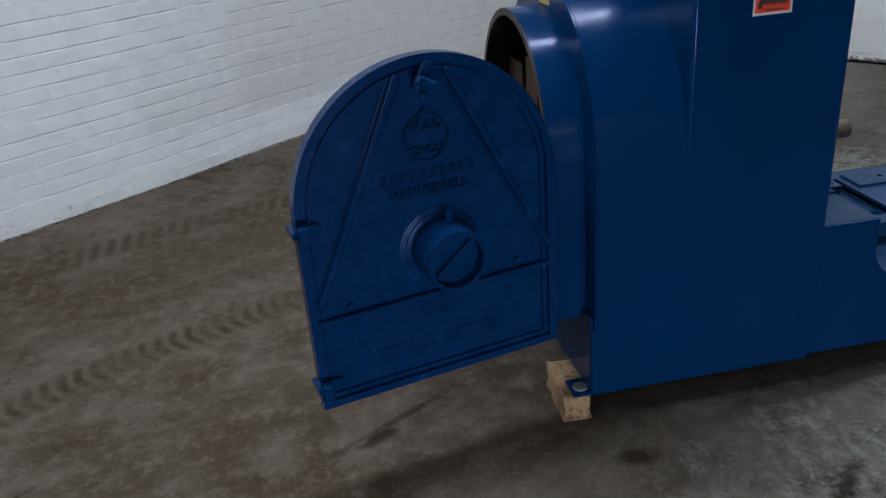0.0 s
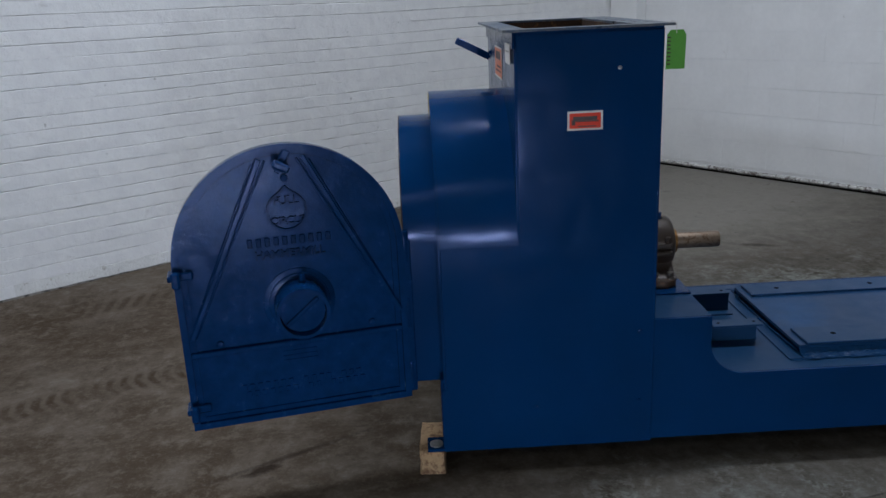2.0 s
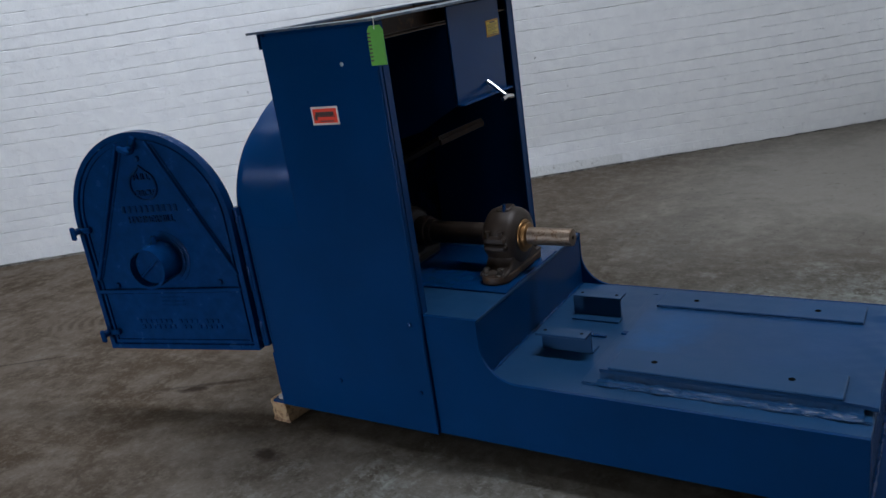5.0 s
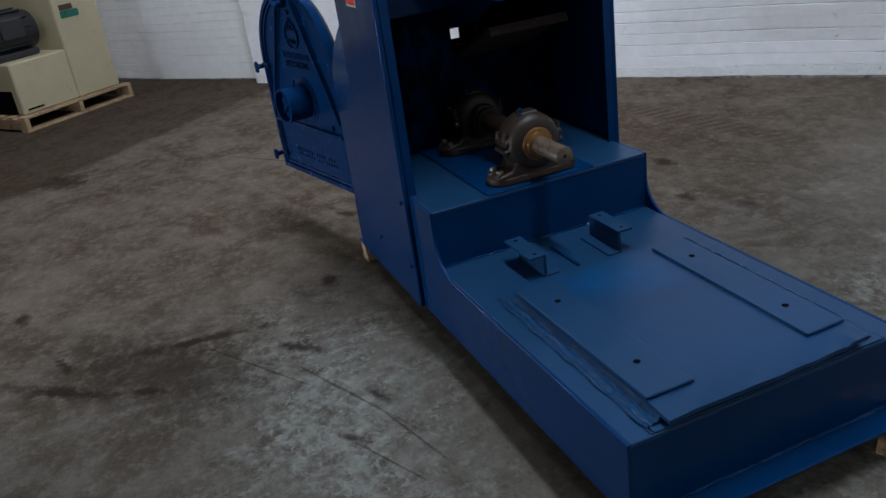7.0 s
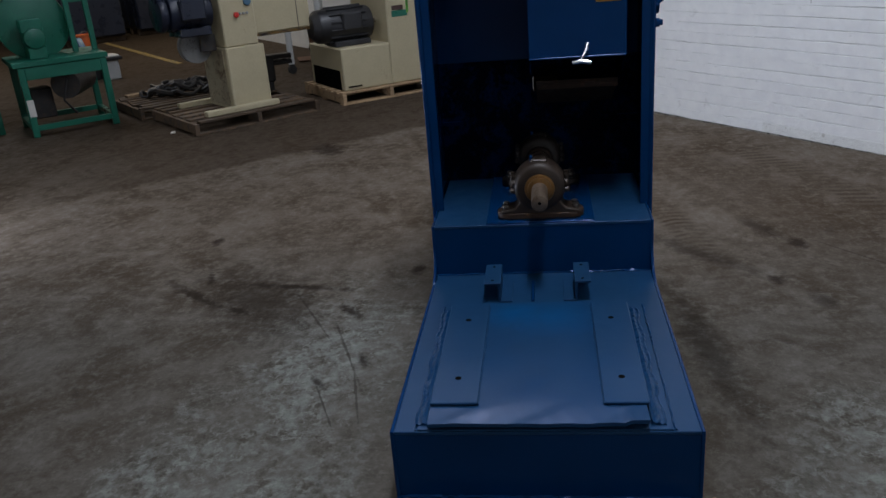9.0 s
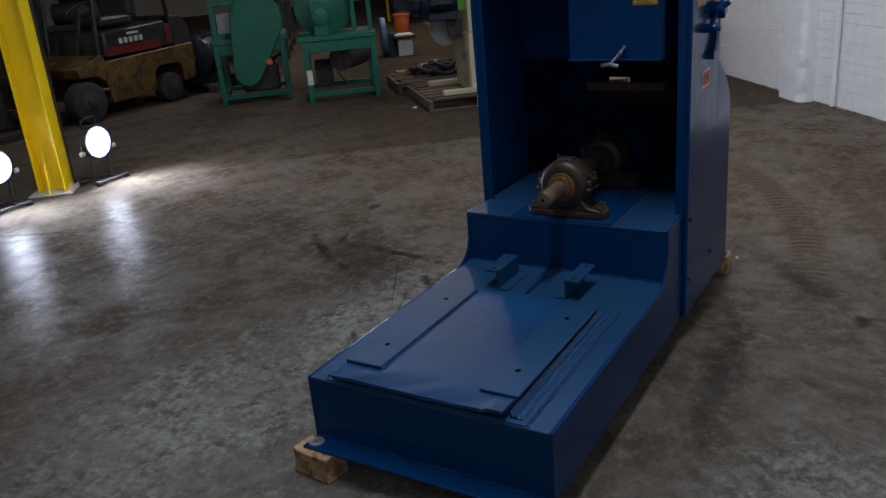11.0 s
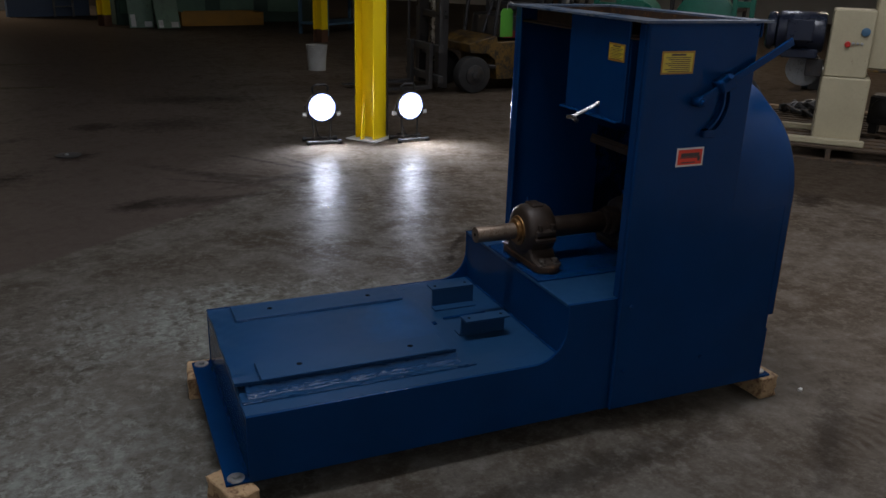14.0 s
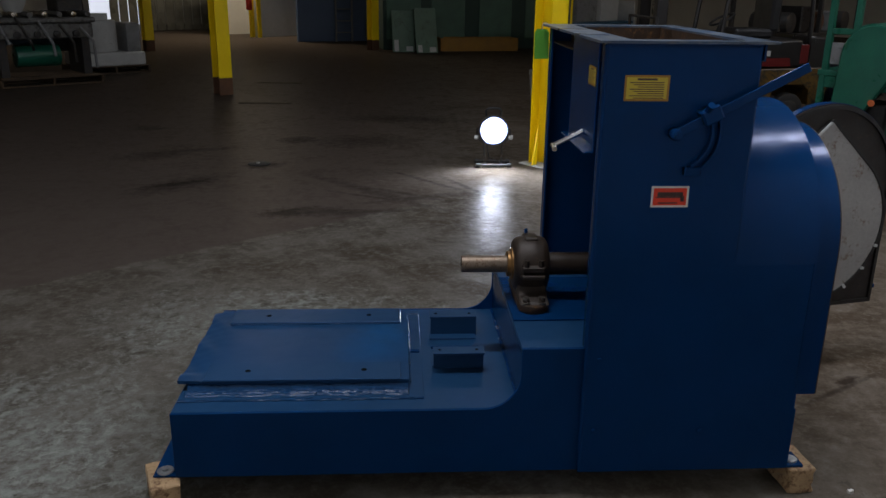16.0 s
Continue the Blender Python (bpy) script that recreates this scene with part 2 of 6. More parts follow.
    faint = nearest(nt, p, ((0.55, -3.55, .50, .035, 144), (0.32, -3.95, .45, .03, 128), (0.02, -3.75, .40, .03, 116), (0.75, -3.42, .42, .025, 150), (0.78, -3.0, .35, .05, 10), (0.4, -3.4, .4, .06, 20), (-.16, 1.17, .08, .045, 10), (-1.05, 1.12, .16, .05, 20), (-.24, -1.2, .22, .06, 50), (2.6, -5.2, .5, .08, 20), (2.32, -3.83, .40, .16, 50), (0.91, -5.75, .45, .30, 5), (3.29, -6.47, .2, .12, 0), (0.5, -7.18, .7, .25, -6), (0.76, -3.59, .62, .07, -48), (2.8, -5.04, .3, .2, 27), (1.03, -3.0, .28, .12, -10), (1.3, 1.9, .12, .03, -20), (-.74, .74, .35, .06, 40), (.22, .62, .5, .07, 5), (-1.22, -.25, .30, .014, 30), (-.3, -1.35, .45, .22, 40)))
    grey = blend(nt, remap(nt, calc(nt, "ADD", faint, rag), 1.4, 0.3, 0, 0.6), grey, (0.022, 0.018, 0.015))
    line = nearest(nt, p, ((.22, -.80, .30, .006, 22), (.52, -.70, .24, .006, 14), (.62, -.80, .22, .005, 24), (-.1, -1.02, .30, .006, 30), (-.6, 1.5, .35, .006, 35), (-2.6, -.5, .5, .008, 35)))
    grey = blend(nt, remap(nt, calc(nt, "ADD", line, rag), 1.2, 0.5, 0, 0.6), grey, (0.028, 0.022, 0.018))
    warm = nt.nodes.new("ShaderNodeMix")
    warm.data_type, warm.blend_type = "RGBA", "MULTIPLY"
    warm.inputs[0].default_value = 1.0
    link(nt, grey, warm.inputs[6])
    link(nt, blend(nt, remap(nt, x, -1.3, 0.1), (1.12, 1.02, 0.93), (0.905, 0.905, 0.885)), warm.inputs[7])
    link(nt, warm.outputs[2], b.inputs["Base Color"])
    # dull slab with a few small wet-looking spots
    wet = nearest(nt, p, ((-0.03, -2.49, 0.12, 0.05, 60), (0.49, -2.30, 0.10, 0.04, 50), (0.16, -2.62, 0.10, 0.05, 20)))
    drops = remap(nt, noise_tex(nt, 34, 2, 0.5, p), 0.56, 0.60)
    wet = calc(nt, "MULTIPLY", remap(nt, wet, 1.1, 0.8), drops)
    dull = remap(nt, calc(nt, "ADD", calc(nt, "MULTIPLY", grit, 0.6), calc(nt, "MULTIPLY", mid, 0.4)), 0.38, 0.62, 0.24, 0.50)
    link(nt, calc(nt, "SUBTRACT", dull, calc(nt, "MULTIPLY", wet, 0.30)), b.inputs["Roughness"])
    link(nt, calc(nt, "ADD", remap(nt, wet, 0, 1, 0.0, 0.14), remap(nt, calc(nt, "ADD", calc(nt, "MULTIPLY", mid, 0.5), calc(nt, "MULTIPLY", blot, 0.5)), 0.44, 0.58, 0.0006, 0.0042)), b.inputs["Specular IOR Level"])
    relief(nt, b, grit, 0.012, 0.003)
    return m


def brick_paint():
    """Many coats of white paint on old brick: lumps, drips, small dark chips and specks."""
    m, nt, b = shader("thick_white_brick_paint")
    p = place(nt)
    lump, small, speck, crack = noise_tex(nt, 11, 4, 0.55, p), noise_tex(nt, 42, 5, 0.65, p), noise_tex(nt, 33, 2, 0.5, p), noise_tex(nt, 6.5, 6, 0.7, p, 0.4)
    rnd_each = nt.nodes.new("ShaderNodeObjectInfo").outputs["Random"]
    col = blend(nt, remap(nt, lump, 0.35, 0.65), (0.78, 0.78, 0.78), (0.84, 0.84, 0.83))
    col = blend(nt, remap(nt, rnd_each, 0, 1, 0, 0.06), col, (0.66, 0.66, 0.64))
    col = blend(nt, remap(nt, crack, 0.36, 0.27, 0, 0.5), col, (0.50, 0.49, 0.47))
    col = blend(nt, remap(nt, speck, 0.755, 0.785, 0, 0.7), col, (0.20, 0.18, 0.165))
    link(nt, col, b.inputs["Base Color"])
    link(nt, remap(nt, lump, 0.3, 0.7, 0.38, 0.58), b.inputs["Roughness"])
    relief(nt, b, calc(nt, "ADD", calc(nt, "MULTIPLY", lump, 1.0), calc(nt, "MULTIPLY", small, 0.4)), 0.58, 0.016)
    return m


BLUE, CAST = blue_paint(), blue_cast()
WELD = surface("blue_painted_weld", (0.002, 0.034, 0.100), 0.36, var=0.3, scale=60, fine=200, bump=0.4)
BLUE_TOP = blue_paint("dusty_blue_enamel", (), 0.20)
BLUE_PLATE = blue_paint("blue_enamel_rubbed", ((0.64, 0.03, 0.17), (0.62, -0.10, 0.12)), 0.16)
FLOOR = concrete_floor()
BRICK = brick_paint()
# paler and greyer than BLUE, with grey patches, for the top flange
GREY_BLUE = surface("grey_blue_flange", (0.035, 0.062, 0.105), 0.34, var=0.25, scale=6, fine=60, bump=0.1, second=(0.10, 0.11, 0.12), cover=0.47)
WHITE_WALL = surface("white_wall_paint", (0.80, 0.80, 0.79), 0.5, var=0.05, scale=3.5, fine=26, bump=0.8, second=(0.52, 0.50, 0.46), cover=0.29, each=0.03, depth=0.010)
MORTAR = surface("painted_mortar", (0.74, 0.74, 0.72), 0.7, var=0.12, scale=4, fine=50, bump=0.4, second=(0.30, 0.27, 0.24), cover=0.33)
DIRTY_WHITE = surface("chipped_white_paint", (0.74, 0.74, 0.72), 0.6, var=0.10, scale=9, fine=60, bump=1.0, second=(0.32, 0.28, 0.23), cover=0.36, depth=0.014)
WELD.node_tree.nodes["Principled BSDF"].inputs["Specular IOR Level"].default_value = 0.24
LEDGE = surface("dirty_broken_ledge_paint", (0.60, 0.59, 0.56), 0.7, var=0.25, scale=9, fine=50, bump=1.0, second=(0.13, 0.11, 0.095), cover=0.47, depth=0.016)
WALL_DIRT = surface("grey_wall_dirt", (0.26, 0.245, 0.22), 0.9, var=0.4, scale=7, fine=50, bump=0.5, second=(0.05, 0.045, 0.04), cover=0.46)
# darker blue than CAST, for the raised letters and emblem
DARK_CAST = surface("darker_blue_casting", (0.0018, 0.0185, 0.066), 0.40, var=0.4, scale=14, fine=90, bump=0.3)
# much darker than BLUE, with near-black patches, for the back plate
NEAR_BLACK_BLUE = surface("near_black_blue_paint", (0.0006, 0.010, 0.040), 0.7, var=0.4, scale=3, fine=60, bump=0.2, second=(0.0015, 0.003, 0.008), cover=0.52)
GREASY_BOLT = surface("greasy_bolt", (0.16, 0.145, 0.125), 0.38, 0.8, var=0.4, scale=40, fine=160, bump=0.2, second=(0.05, 0.03, 0.02), cover=0.46)
# for the door's oily inside, and the rear bearing with hood shade in its colour
BROWN_BLACK = surface("brown_black_iron", (0.010, 0.006, 0.004), 0.65, var=0.4, scale=16, fine=90, bump=0.4, second=(0.03, 0.013, 0.006), cover=0.40)
# flat black that stands for the shade inside holes and gaps
DARK_GAP = surface("flat_black_shade", (0.004, 0.004, 0.004), 0.9, bump=0)
BLACK_IRON = surface("black_oily_iron", (0.012, 0.010, 0.009), 0.5, 0.2, var=0.4, scale=18, fine=110, bump=0.3)
NEAR_BLACK_BLUE.node_tree.nodes["Principled BSDF"].inputs["Specular IOR Level"].default_value = 0.03
DARK_CAST.node_tree.nodes["Principled BSDF"].inputs["Specular IOR Level"].default_value = 0.08
DARK_CAST.node_tree.nodes["Principled BSDF"].inputs["Specular Tint"].default_value = (0.50, 0.60, 1.0, 1)
DARK_GAP.node_tree.nodes["Principled BSDF"].inputs["Specular IOR Level"].default_value = 0.0
DARK_RUST = surface("dark_rust", (0.016, 0.008, 0.005), 0.9, var=0.4, scale=14, fine=90, bump=0.4, second=(0.045, 0.020, 0.010), cover=0.42)
RUST = surface("rusted_iron", (0.045, 0.024, 0.013), 0.62, 0.35, var=0.5, scale=14, fine=120, bump=0.5, second=(0.16, 0.075, 0.022), cover=0.40)
BROWN_IRON = surface("brown_oily_iron", (0.026, 0.016, 0.010), 0.50, 0.25, var=0.4, scale=18, fine=110, bump=0.35, second=(0.09, 0.048, 0.02), cover=0.36)
SHAFT = surface("worn_shaft_steel", (0.20, 0.15, 0.11), 0.50, 0.8, var=0.3, scale=20, fine=150, bump=0.1, second=(0.12, 0.07, 0.04), cover=0.42)
STEEL = surface("turned_steel", (0.42, 0.38, 0.32), 0.28, 0.95, var=0.2, scale=14, fine=150, bump=0.05, second=(0.20, 0.12, 0.06), cover=0.36)
GALV = surface("zinc_bolt", (0.33, 0.34, 0.34), 0.42, 0.8, var=0.25, scale=40, fine=160, bump=0.15)
BRASS = surface("bronze_seal", (0.22, 0.115, 0.040), 0.42, 0.8, var=0.3, scale=30, fine=120, bump=0.2)
DULL = surface("worn_grey_liner", (0.30, 0.285, 0.27), 0.5, 0.3, var=0.2, scale=6, fine=70, bump=0.2, second=(0.16, 0.10, 0.07), cover=0.38)
LUMBER = surface("sawn_pine", (0.37, 0.24, 0.125), 0.8, var=0.3, scale=9, fine=70, bump=0.5, second=(0.13, 0.065, 0.028), cover=0.44)
PALLET_NEW = surface("pallet_wood", (0.40, 0.27, 0.15), 0.8, var=0.25, scale=5, fine=45, bump=0.3, second=(0.20, 0.13, 0.075), cover=0.42, each=0.3)
PALLET_OLD = surface("weathered_pallet_wood", (0.125, 0.078, 0.042), 0.85, var=0.4, scale=5, fine=45, bump=0.4, second=(0.055, 0.042, 0.032), cover=0.46, each=0.75)
YELLOW = surface("yellow_column_paint", (0.95, 0.67, 0.005), 0.38, var=0.08, scale=3, fine=60, bump=0.1, second=(0.30, 0.16, 0.02), cover=0.30)
SCRAPED = surface("scraped_brown_steel", (0.11, 0.05, 0.025), 0.7, var=0.4, scale=8, fine=60, bump=0.3)
RED_ST = surface("red_sticker", (0.72, 0.045, 0.015), 0.65, var=0.08, scale=15, fine=90, bump=0)
ORANGE_ST = surface("orange_sticker", (0.62, 0.12, 0.02), 0.4, var=0.08, scale=15, fine=90, bump=0)
WHITE_ST = surface("white_sticker", (0.62, 0.60, 0.56), 0.4, var=0.08, scale=15, fine=90, bump=0)
FADED = surface("faded_yellow_line", (0.085, 0.070, 0.050), 0.9, var=0.3, scale=9, bump=0.1, second=(0.05, 0.042, 0.034), cover=0.5)
FADED.node_tree.nodes["Principled BSDF"].inputs["Specular IOR Level"].default_value = 0.02
YELLOW_ST = surface("yellow_sticker", (0.55, 0.40, 0.03), 0.4, var=0.1, scale=15, fine=90, bump=0)
INK = surface("dark_ink", (0.05, 0.025, 0.02), 0.5, var=0.1, bump=0)
TAG = surface("green_tag", (0.10, 0.36, 0.035), 0.5, var=0.12, scale=12, fine=80, bump=0.05)
BLACK = surface("black_plastic", (0.018, 0.018, 0.02), 0.45, var=0.3, bump=0.1)
RUBBER = surface("tyre_rubber", (0.022, 0.021, 0.02), 0.8, var=0.3, scale=9, bump=0.3)
SILVER = surface("polished_handle", (0.62, 0.62, 0.62), 0.22, 1.0, var=0.1, bump=0)
LAMP_ON = glow("lit_lens", (0.86, 0.92, 1.0), 85.0)
# glow that imitates the bluish glare round a lit lens
HALO_RING = glow("painted_lens_halo", (0.40, 0.50, 1.0), 5.0)
TUBE_ON = glow("lit_tube", (0.9, 0.95, 1.0), 4.0)
GREEN = surface("green_machine_paint", (0.010, 0.125, 0.080), 0.35, var=0.2, scale=4, fine=60, bump=0.15, second=(0.05, 0.06, 0.045), cover=0.33)
CREAM = surface("cream_machine_paint", (0.42, 0.365, 0.235), 0.5, var=0.1, scale=3, fine=50, bump=0.1, second=(0.22, 0.16, 0.10), cover=0.33)
FORK_Y = surface("dirty_yellow_paint", (0.135, 0.074, 0.011), 0.5, var=0.4, scale=4, fine=60, bump=0.2, second=(0.022, 0.016, 0.012), cover=0.48)
FORK_B = surface("dark_hood", (0.018, 0.016, 0.016), 0.35, var=0.3, scale=5, bump=0.1)
FORK_R = surface("dull_red_panel", (0.13, 0.008, 0.008), 0.4, var=0.2, scale=5, bump=0.1)
DARK = surface("dark_machinery", (0.035, 0.034, 0.034), 0.5, 0.2, var=0.4, scale=7, bump=0.3, second=(0.07, 0.05, 0.035), cover=0.42)
GREY = surface("grey_machinery", (0.22, 0.225, 0.23), 0.5, var=0.25, scale=4, bump=0.2, second=(0.09, 0.085, 0.08), cover=0.4)
BUCKET = surface("dirty_white_plastic", (0.36, 0.36, 0.34), 0.5, var=0.15, scale=8, bump=0.1, second=(0.16, 0.15, 0.13), cover=0.36)
PALE = surface("pale_metal", (0.50, 0.51, 0.50), 0.5, var=0.15, scale=4, bump=0.1, second=(0.25, 0.24, 0.22), cover=0.36)
NAVY = surface("navy_crate", (0.010, 0.014, 0.028), 0.32, var=0.2, bump=0.1)
TEAL = surface("teal_bench_paint", (0.05, 0.12, 0.19), 0.5, var=0.2, bump=0.1)
ORANGE = surface("orange_drum", (0.60, 0.13, 0.03), 0.5, var=0.12, bump=0.1)
OCHRE = surface("ochre_box", (0.30, 0.15, 0.015), 0.6, var=0.2, bump=0.1)
PALE_GREEN = surface("pale_green_sheet", (0.11, 0.19, 0.135), 0.5, var=0.2, scale=3, bump=0.1, second=(0.06, 0.09, 0.07), cover=0.4)
DAYLIGHT = glow("daylight_outside", (0.80, 0.86, 1.0), 0.9)
WORN_GREY = surface("worn_grey_machine_paint", (0.15, 0.15, 0.145), 0.5, var=0.3, scale=5, bump=0.2, second=(0.05, 0.045, 0.04), cover=0.46)
GREEN_SHEET = surface("grey_green_sheet", (0.06, 0.13, 0.09), 0.5, var=0.25, scale=3, bump=0.1)
HALL_WALL = surface("hall_wall_paint", (0.52, 0.50, 0.45), 0.7, var=0.12, scale=1.5, fine=30, bump=0.2)
BLUE_WALL = surface("blue_grey_wall_paint", (0.09, 0.14, 0.24), 0.6, var=0.12, scale=1.5, fine=30, bump=0.1)
DARK_WALL = surface("dark_green_wall", (0.025, 0.055, 0.042), 0.7, var=0.2, scale=1.5, fine=30, bump=0.1)
CEIL = surface("ceiling_board", (0.5, 0.49, 0.46), 0.8, var=0.1, scale=1.5, fine=30, bump=0.1)
CURTAIN = surface("strip_curtain_plastic", (0.10, 0.10, 0.085), 0.3, var=0.25, scale=3, bump=0.1)
RED = surface("red_enamel", (0.45, 0.02, 0.015), 0.35, var=0.1, bump=0)

# ---- mesh helpers ----


def join(bm, tmp, m=None):
    if m is not None:
        bmesh.ops.transform(tmp, matrix=m, verts=tmp.verts)
    me = bpy.data.meshes.new("tmp")
    tmp.to_mesh(me)
    tmp.free()
    bm.from_mesh(me)
    bpy.data.meshes.remove(me)


def mesh():
    return bmesh.new()


def add_box(bm, lo, hi, bevel=0.0, m=None, seg=1):
    t = bmesh.new()
    bmesh.ops.create_cube(t, size=1)
    c = [(a + b) / 2 for a, b in zip(lo, hi)]
    s = [abs(b - a) for a, b in zip(lo, hi)]
    bmesh.ops.transform(t, matrix=Matrix.LocRotScale(c, None, s), verts=t.verts)
    if bevel:
        bmesh.ops.bevel(t, geom=t.edges[:], offset=bevel, segments=seg, profile=0.6, affect="EDGES")
    join(bm, t, m)
    return bm


def add_cyl(bm, p0, p1, r, seg=20, r2=None, bevel=0.0, caps=True):
    p0, p1 = Vector(p0), Vector(p1)
    t = bmesh.new()
    bmesh.ops.create_cone(t, cap_ends=caps, segments=seg, radius1=r, radius2=r if r2 is None else r2, depth=(p1 - p0).length)
    if bevel:
        rim = [e for e in t.edges if abs(e.verts[0].co.z - e.verts[1].co.z) < 1e-6]
        bmesh.ops.bevel(t, geom=rim, offset=bevel, segments=2, profile=0.5, affect="EDGES")
    q = (p1 - p0).to_track_quat("Z", "Y")
    join(bm, t, Matrix.Translation((p0 + p1) / 2) @ q.to_matrix().to_4x4())
    return bm


def add_tube(bm, pts, r, seg=8):
    """A round bar swept along points."""
    pts = [Vector(p) for p in pts]
    t = bmesh.new()
    rings = []
    up = None
    for i, p in enumerate(pts):
        d = (pts[min(i + 1, len(pts) - 1)] - pts[max(i - 1, 0)]).normalized()
        if up is None:
            up = d.orthogonal().normalized()
        side = d.cross(up).normalized()
        up = side.cross(d).normalized()
        rings.append([t.verts.new(p + r * (math.cos(a) * side + math.sin(a) * up)) for a in (2 * math.pi * k / seg for k in range(seg))])
    for a, b in zip(rings, rings[1:]):
        for k in range(seg):
            t.faces.new((a[k], a[(k + 1) % seg], b[(k + 1) % seg], b[k]))
    t.faces.new(rings[0][::-1])
    t.faces.new(rings[-1])
    join(bm, t)
    return bm


AX = {"x": lambda a, u, v: (a, u, v), "y": lambda a, u, v: (u, a, v), "z": lambda a, u, v: (u, v, a)}


def add_prism(bm, outline, axis, a, b, bevel=0.0, m=None):
    """A plate: the outline's two coordinates in the order x, y, z, pulled from a to b along axis."""
    t = bmesh.new()
    lo = [t.verts.new(AX[axis](a, u, v)) for u, v in outline]
    hi = [t.verts.new(AX[axis](b, u, v)) for u, v in outline]
    t.faces.new(lo)
    t.faces.new(hi[::-1])
    n = len(lo)
    for i in range(n):
        t.faces.new((lo[i], hi[i], hi[(i + 1) % n], lo[(i + 1) % n]))
    bmesh.ops.recalc_face_normals(t, faces=t.faces[:])
    if bevel:
        bmesh.ops.bevel(t, geom=t.edges[:], offset=bevel, segments=1, affect="EDGES")
    join(bm, t, m)
    return bm


def add_band(bm, outer, inner, axis, a, b, m=None):
    """A hollow section: two outlines with the same number of points, pulled from a to b."""
    t = bmesh.new()
    rows = [[t.verts.new(AX[axis](h, u, v)) for u, v in line] for h, line in ((a, outer), (b, outer), (b, inner), (a, inner))]
    n = len(outer)
    for i in range(n):
        j = (i + 1) % n
        for k in range(4):
            p, q = rows[k], rows[(k + 1) % 4]
            t.faces.new((p[i], p[j], q[j], q[i]))
    bmesh.ops.recalc_face_normals(t, faces=t.faces[:])
    join(bm, t, m)
    return bm


def arch(half, foot, spring, n=28, rise=None):
    """An arched outline: upright sides from foot to spring, a half round above."""
    pts = [(-half, foot)]
    pts += [(-half * math.cos(math.pi * k / n), spring + (rise or half) * math.sin(math.pi * k / n)) for k in range(n + 1)]
    return pts + [(half, foot)]


def ring(cx, cz, r, n=28):
    return [(cx + r * math.cos(2 * math.pi * k / n), cz + r * math.sin(2 * math.pi * k / n)) for k in range(n)]


def finish(name, bm, material, smooth=True):
    bmesh.ops.remove_doubles(bm, verts=bm.verts[:], dist=0.00005)
    bmesh.ops.recalc_face_normals(bm, faces=bm.faces[:])
    if smooth:
        for f in bm.faces:
            f.smooth = True
        for e in bm.edges:
            if len(e.link_faces) != 2 or e.calc_face_angle(0) > 0.6:
                e.smooth = False
    me = bpy.data.meshes.new(name)
    bm.to_mesh(me)
    bm.free()
    me.materials.append(material)
    return me


def part(name, bm, material, parent, label="", m=None, smooth=True):
    """ONE mesh under a thing or under a part."""
    ob = new(name, finish(name, bm, material, smooth))
    ob.parent = parent
    if m is not None:
        ob.matrix_local = m
    if label:
        ob["label"] = label
    return ob


def thing(name, m, label, category, group=""):
    ob = new(name)
    ob.empty_display_size = 0.1
    ob.matrix_world = m
    return tagged(ob, label, category, group)


def solid(name, bm, material, label, category, m=None, group="", kind=""):
    ob = new(name, finish(name, bm, material))
    if m is not None:
        ob.matrix_world = m
    return tagged(ob, label, category, group, kind)


def box(lo, hi, bevel=0.0, m=None):
    return add_box(mesh(), lo, hi, bevel, m)


def cyl(p0, p1, r, seg=20, bevel=0.0, r2=None):
    return add_cyl(mesh(), p0, p1, r, seg, r2, bevel)


def letters(text, size, material, parent, m, depth=0.003, name="lettering", label=""):
    """Raised letters, turned into a mesh."""
    cu = bpy.data.curves.new("text", "FONT")
    cu.body, cu.size, cu.extrude, cu.align_x, cu.align_y = text, size, depth, "CENTER", "CENTER"
    cu.offset = size * 0.018
    tmp = bpy.data.objects.new("text", cu)
    scene.collection.objects.link(tmp)
    bpy.context.view_layer.update()
    me = bpy.data.meshes.new_from_object(tmp.evaluated_get(bpy.context.evaluated_depsgraph_get()))
    bpy.data.objects.remove(tmp)
    bpy.data.curves.remove(cu)
    me.name = name
    me.materials.clear()
    me.materials.append(material)
    ob = new(name, me)
    ob.parent = parent
    ob.matrix_local = m
    if label:
        ob["label"] = label
    return ob


# ---- the hall ----
def hall(name, lo, hi, material, label, bevel=0.0):
    return solid(name, box(lo, hi, bevel), material, label, name.split("_")[0], HALL, "", "structure")


WEST, SOUTH, EAST = -26.0, -31.0, 3.87
floor = hall("floor", (WEST - 0.3, SOUTH - 0.3, -0.2), (EAST + 0.3, 0.3, 0.0), FLOOR, "worn stained grey concrete warehouse floor with two pours")
ceiling = hall("ceiling", (WEST - 0.3, SOUTH - 0.3, CEILING), (EAST + 0.3, 0.3, CEILING + 0.2), CEIL, "plain pale warehouse ceiling")
COURSE, ROWS = 0.0757, 23
BRICK_W = -9.2
PIER_W = 3.735
wall_north = mesh()
add_box(wall_north, (WEST, 0.012, 0), (EAST + 0.3, 0.3, CEILING))
add_box(wall_north, (BRICK_W, 0.0, COURSE * ROWS), (PIER_W, 0.012, CEILING))
add_box(wall_north, (WEST, 0.0, 0), (BRICK_W, 0.012, CEILING))
wall_north = solid("wall_north", wall_north, MORTAR, "white painted brick wall with worn chipped courses", "wall", HALL, "", "structure")
wall_east = solid("wall_east", box((EAST + 0.006, SOUTH, 0), (EAST + 0.3, 0.012, CEILING)), WHITE_WALL, "smooth white painted concrete block wall", "wall", HALL, "", "structure")
DX0, DX1, DZ = -9.75, -7.9, 3.0      # the far doorway
wall_south = mesh()
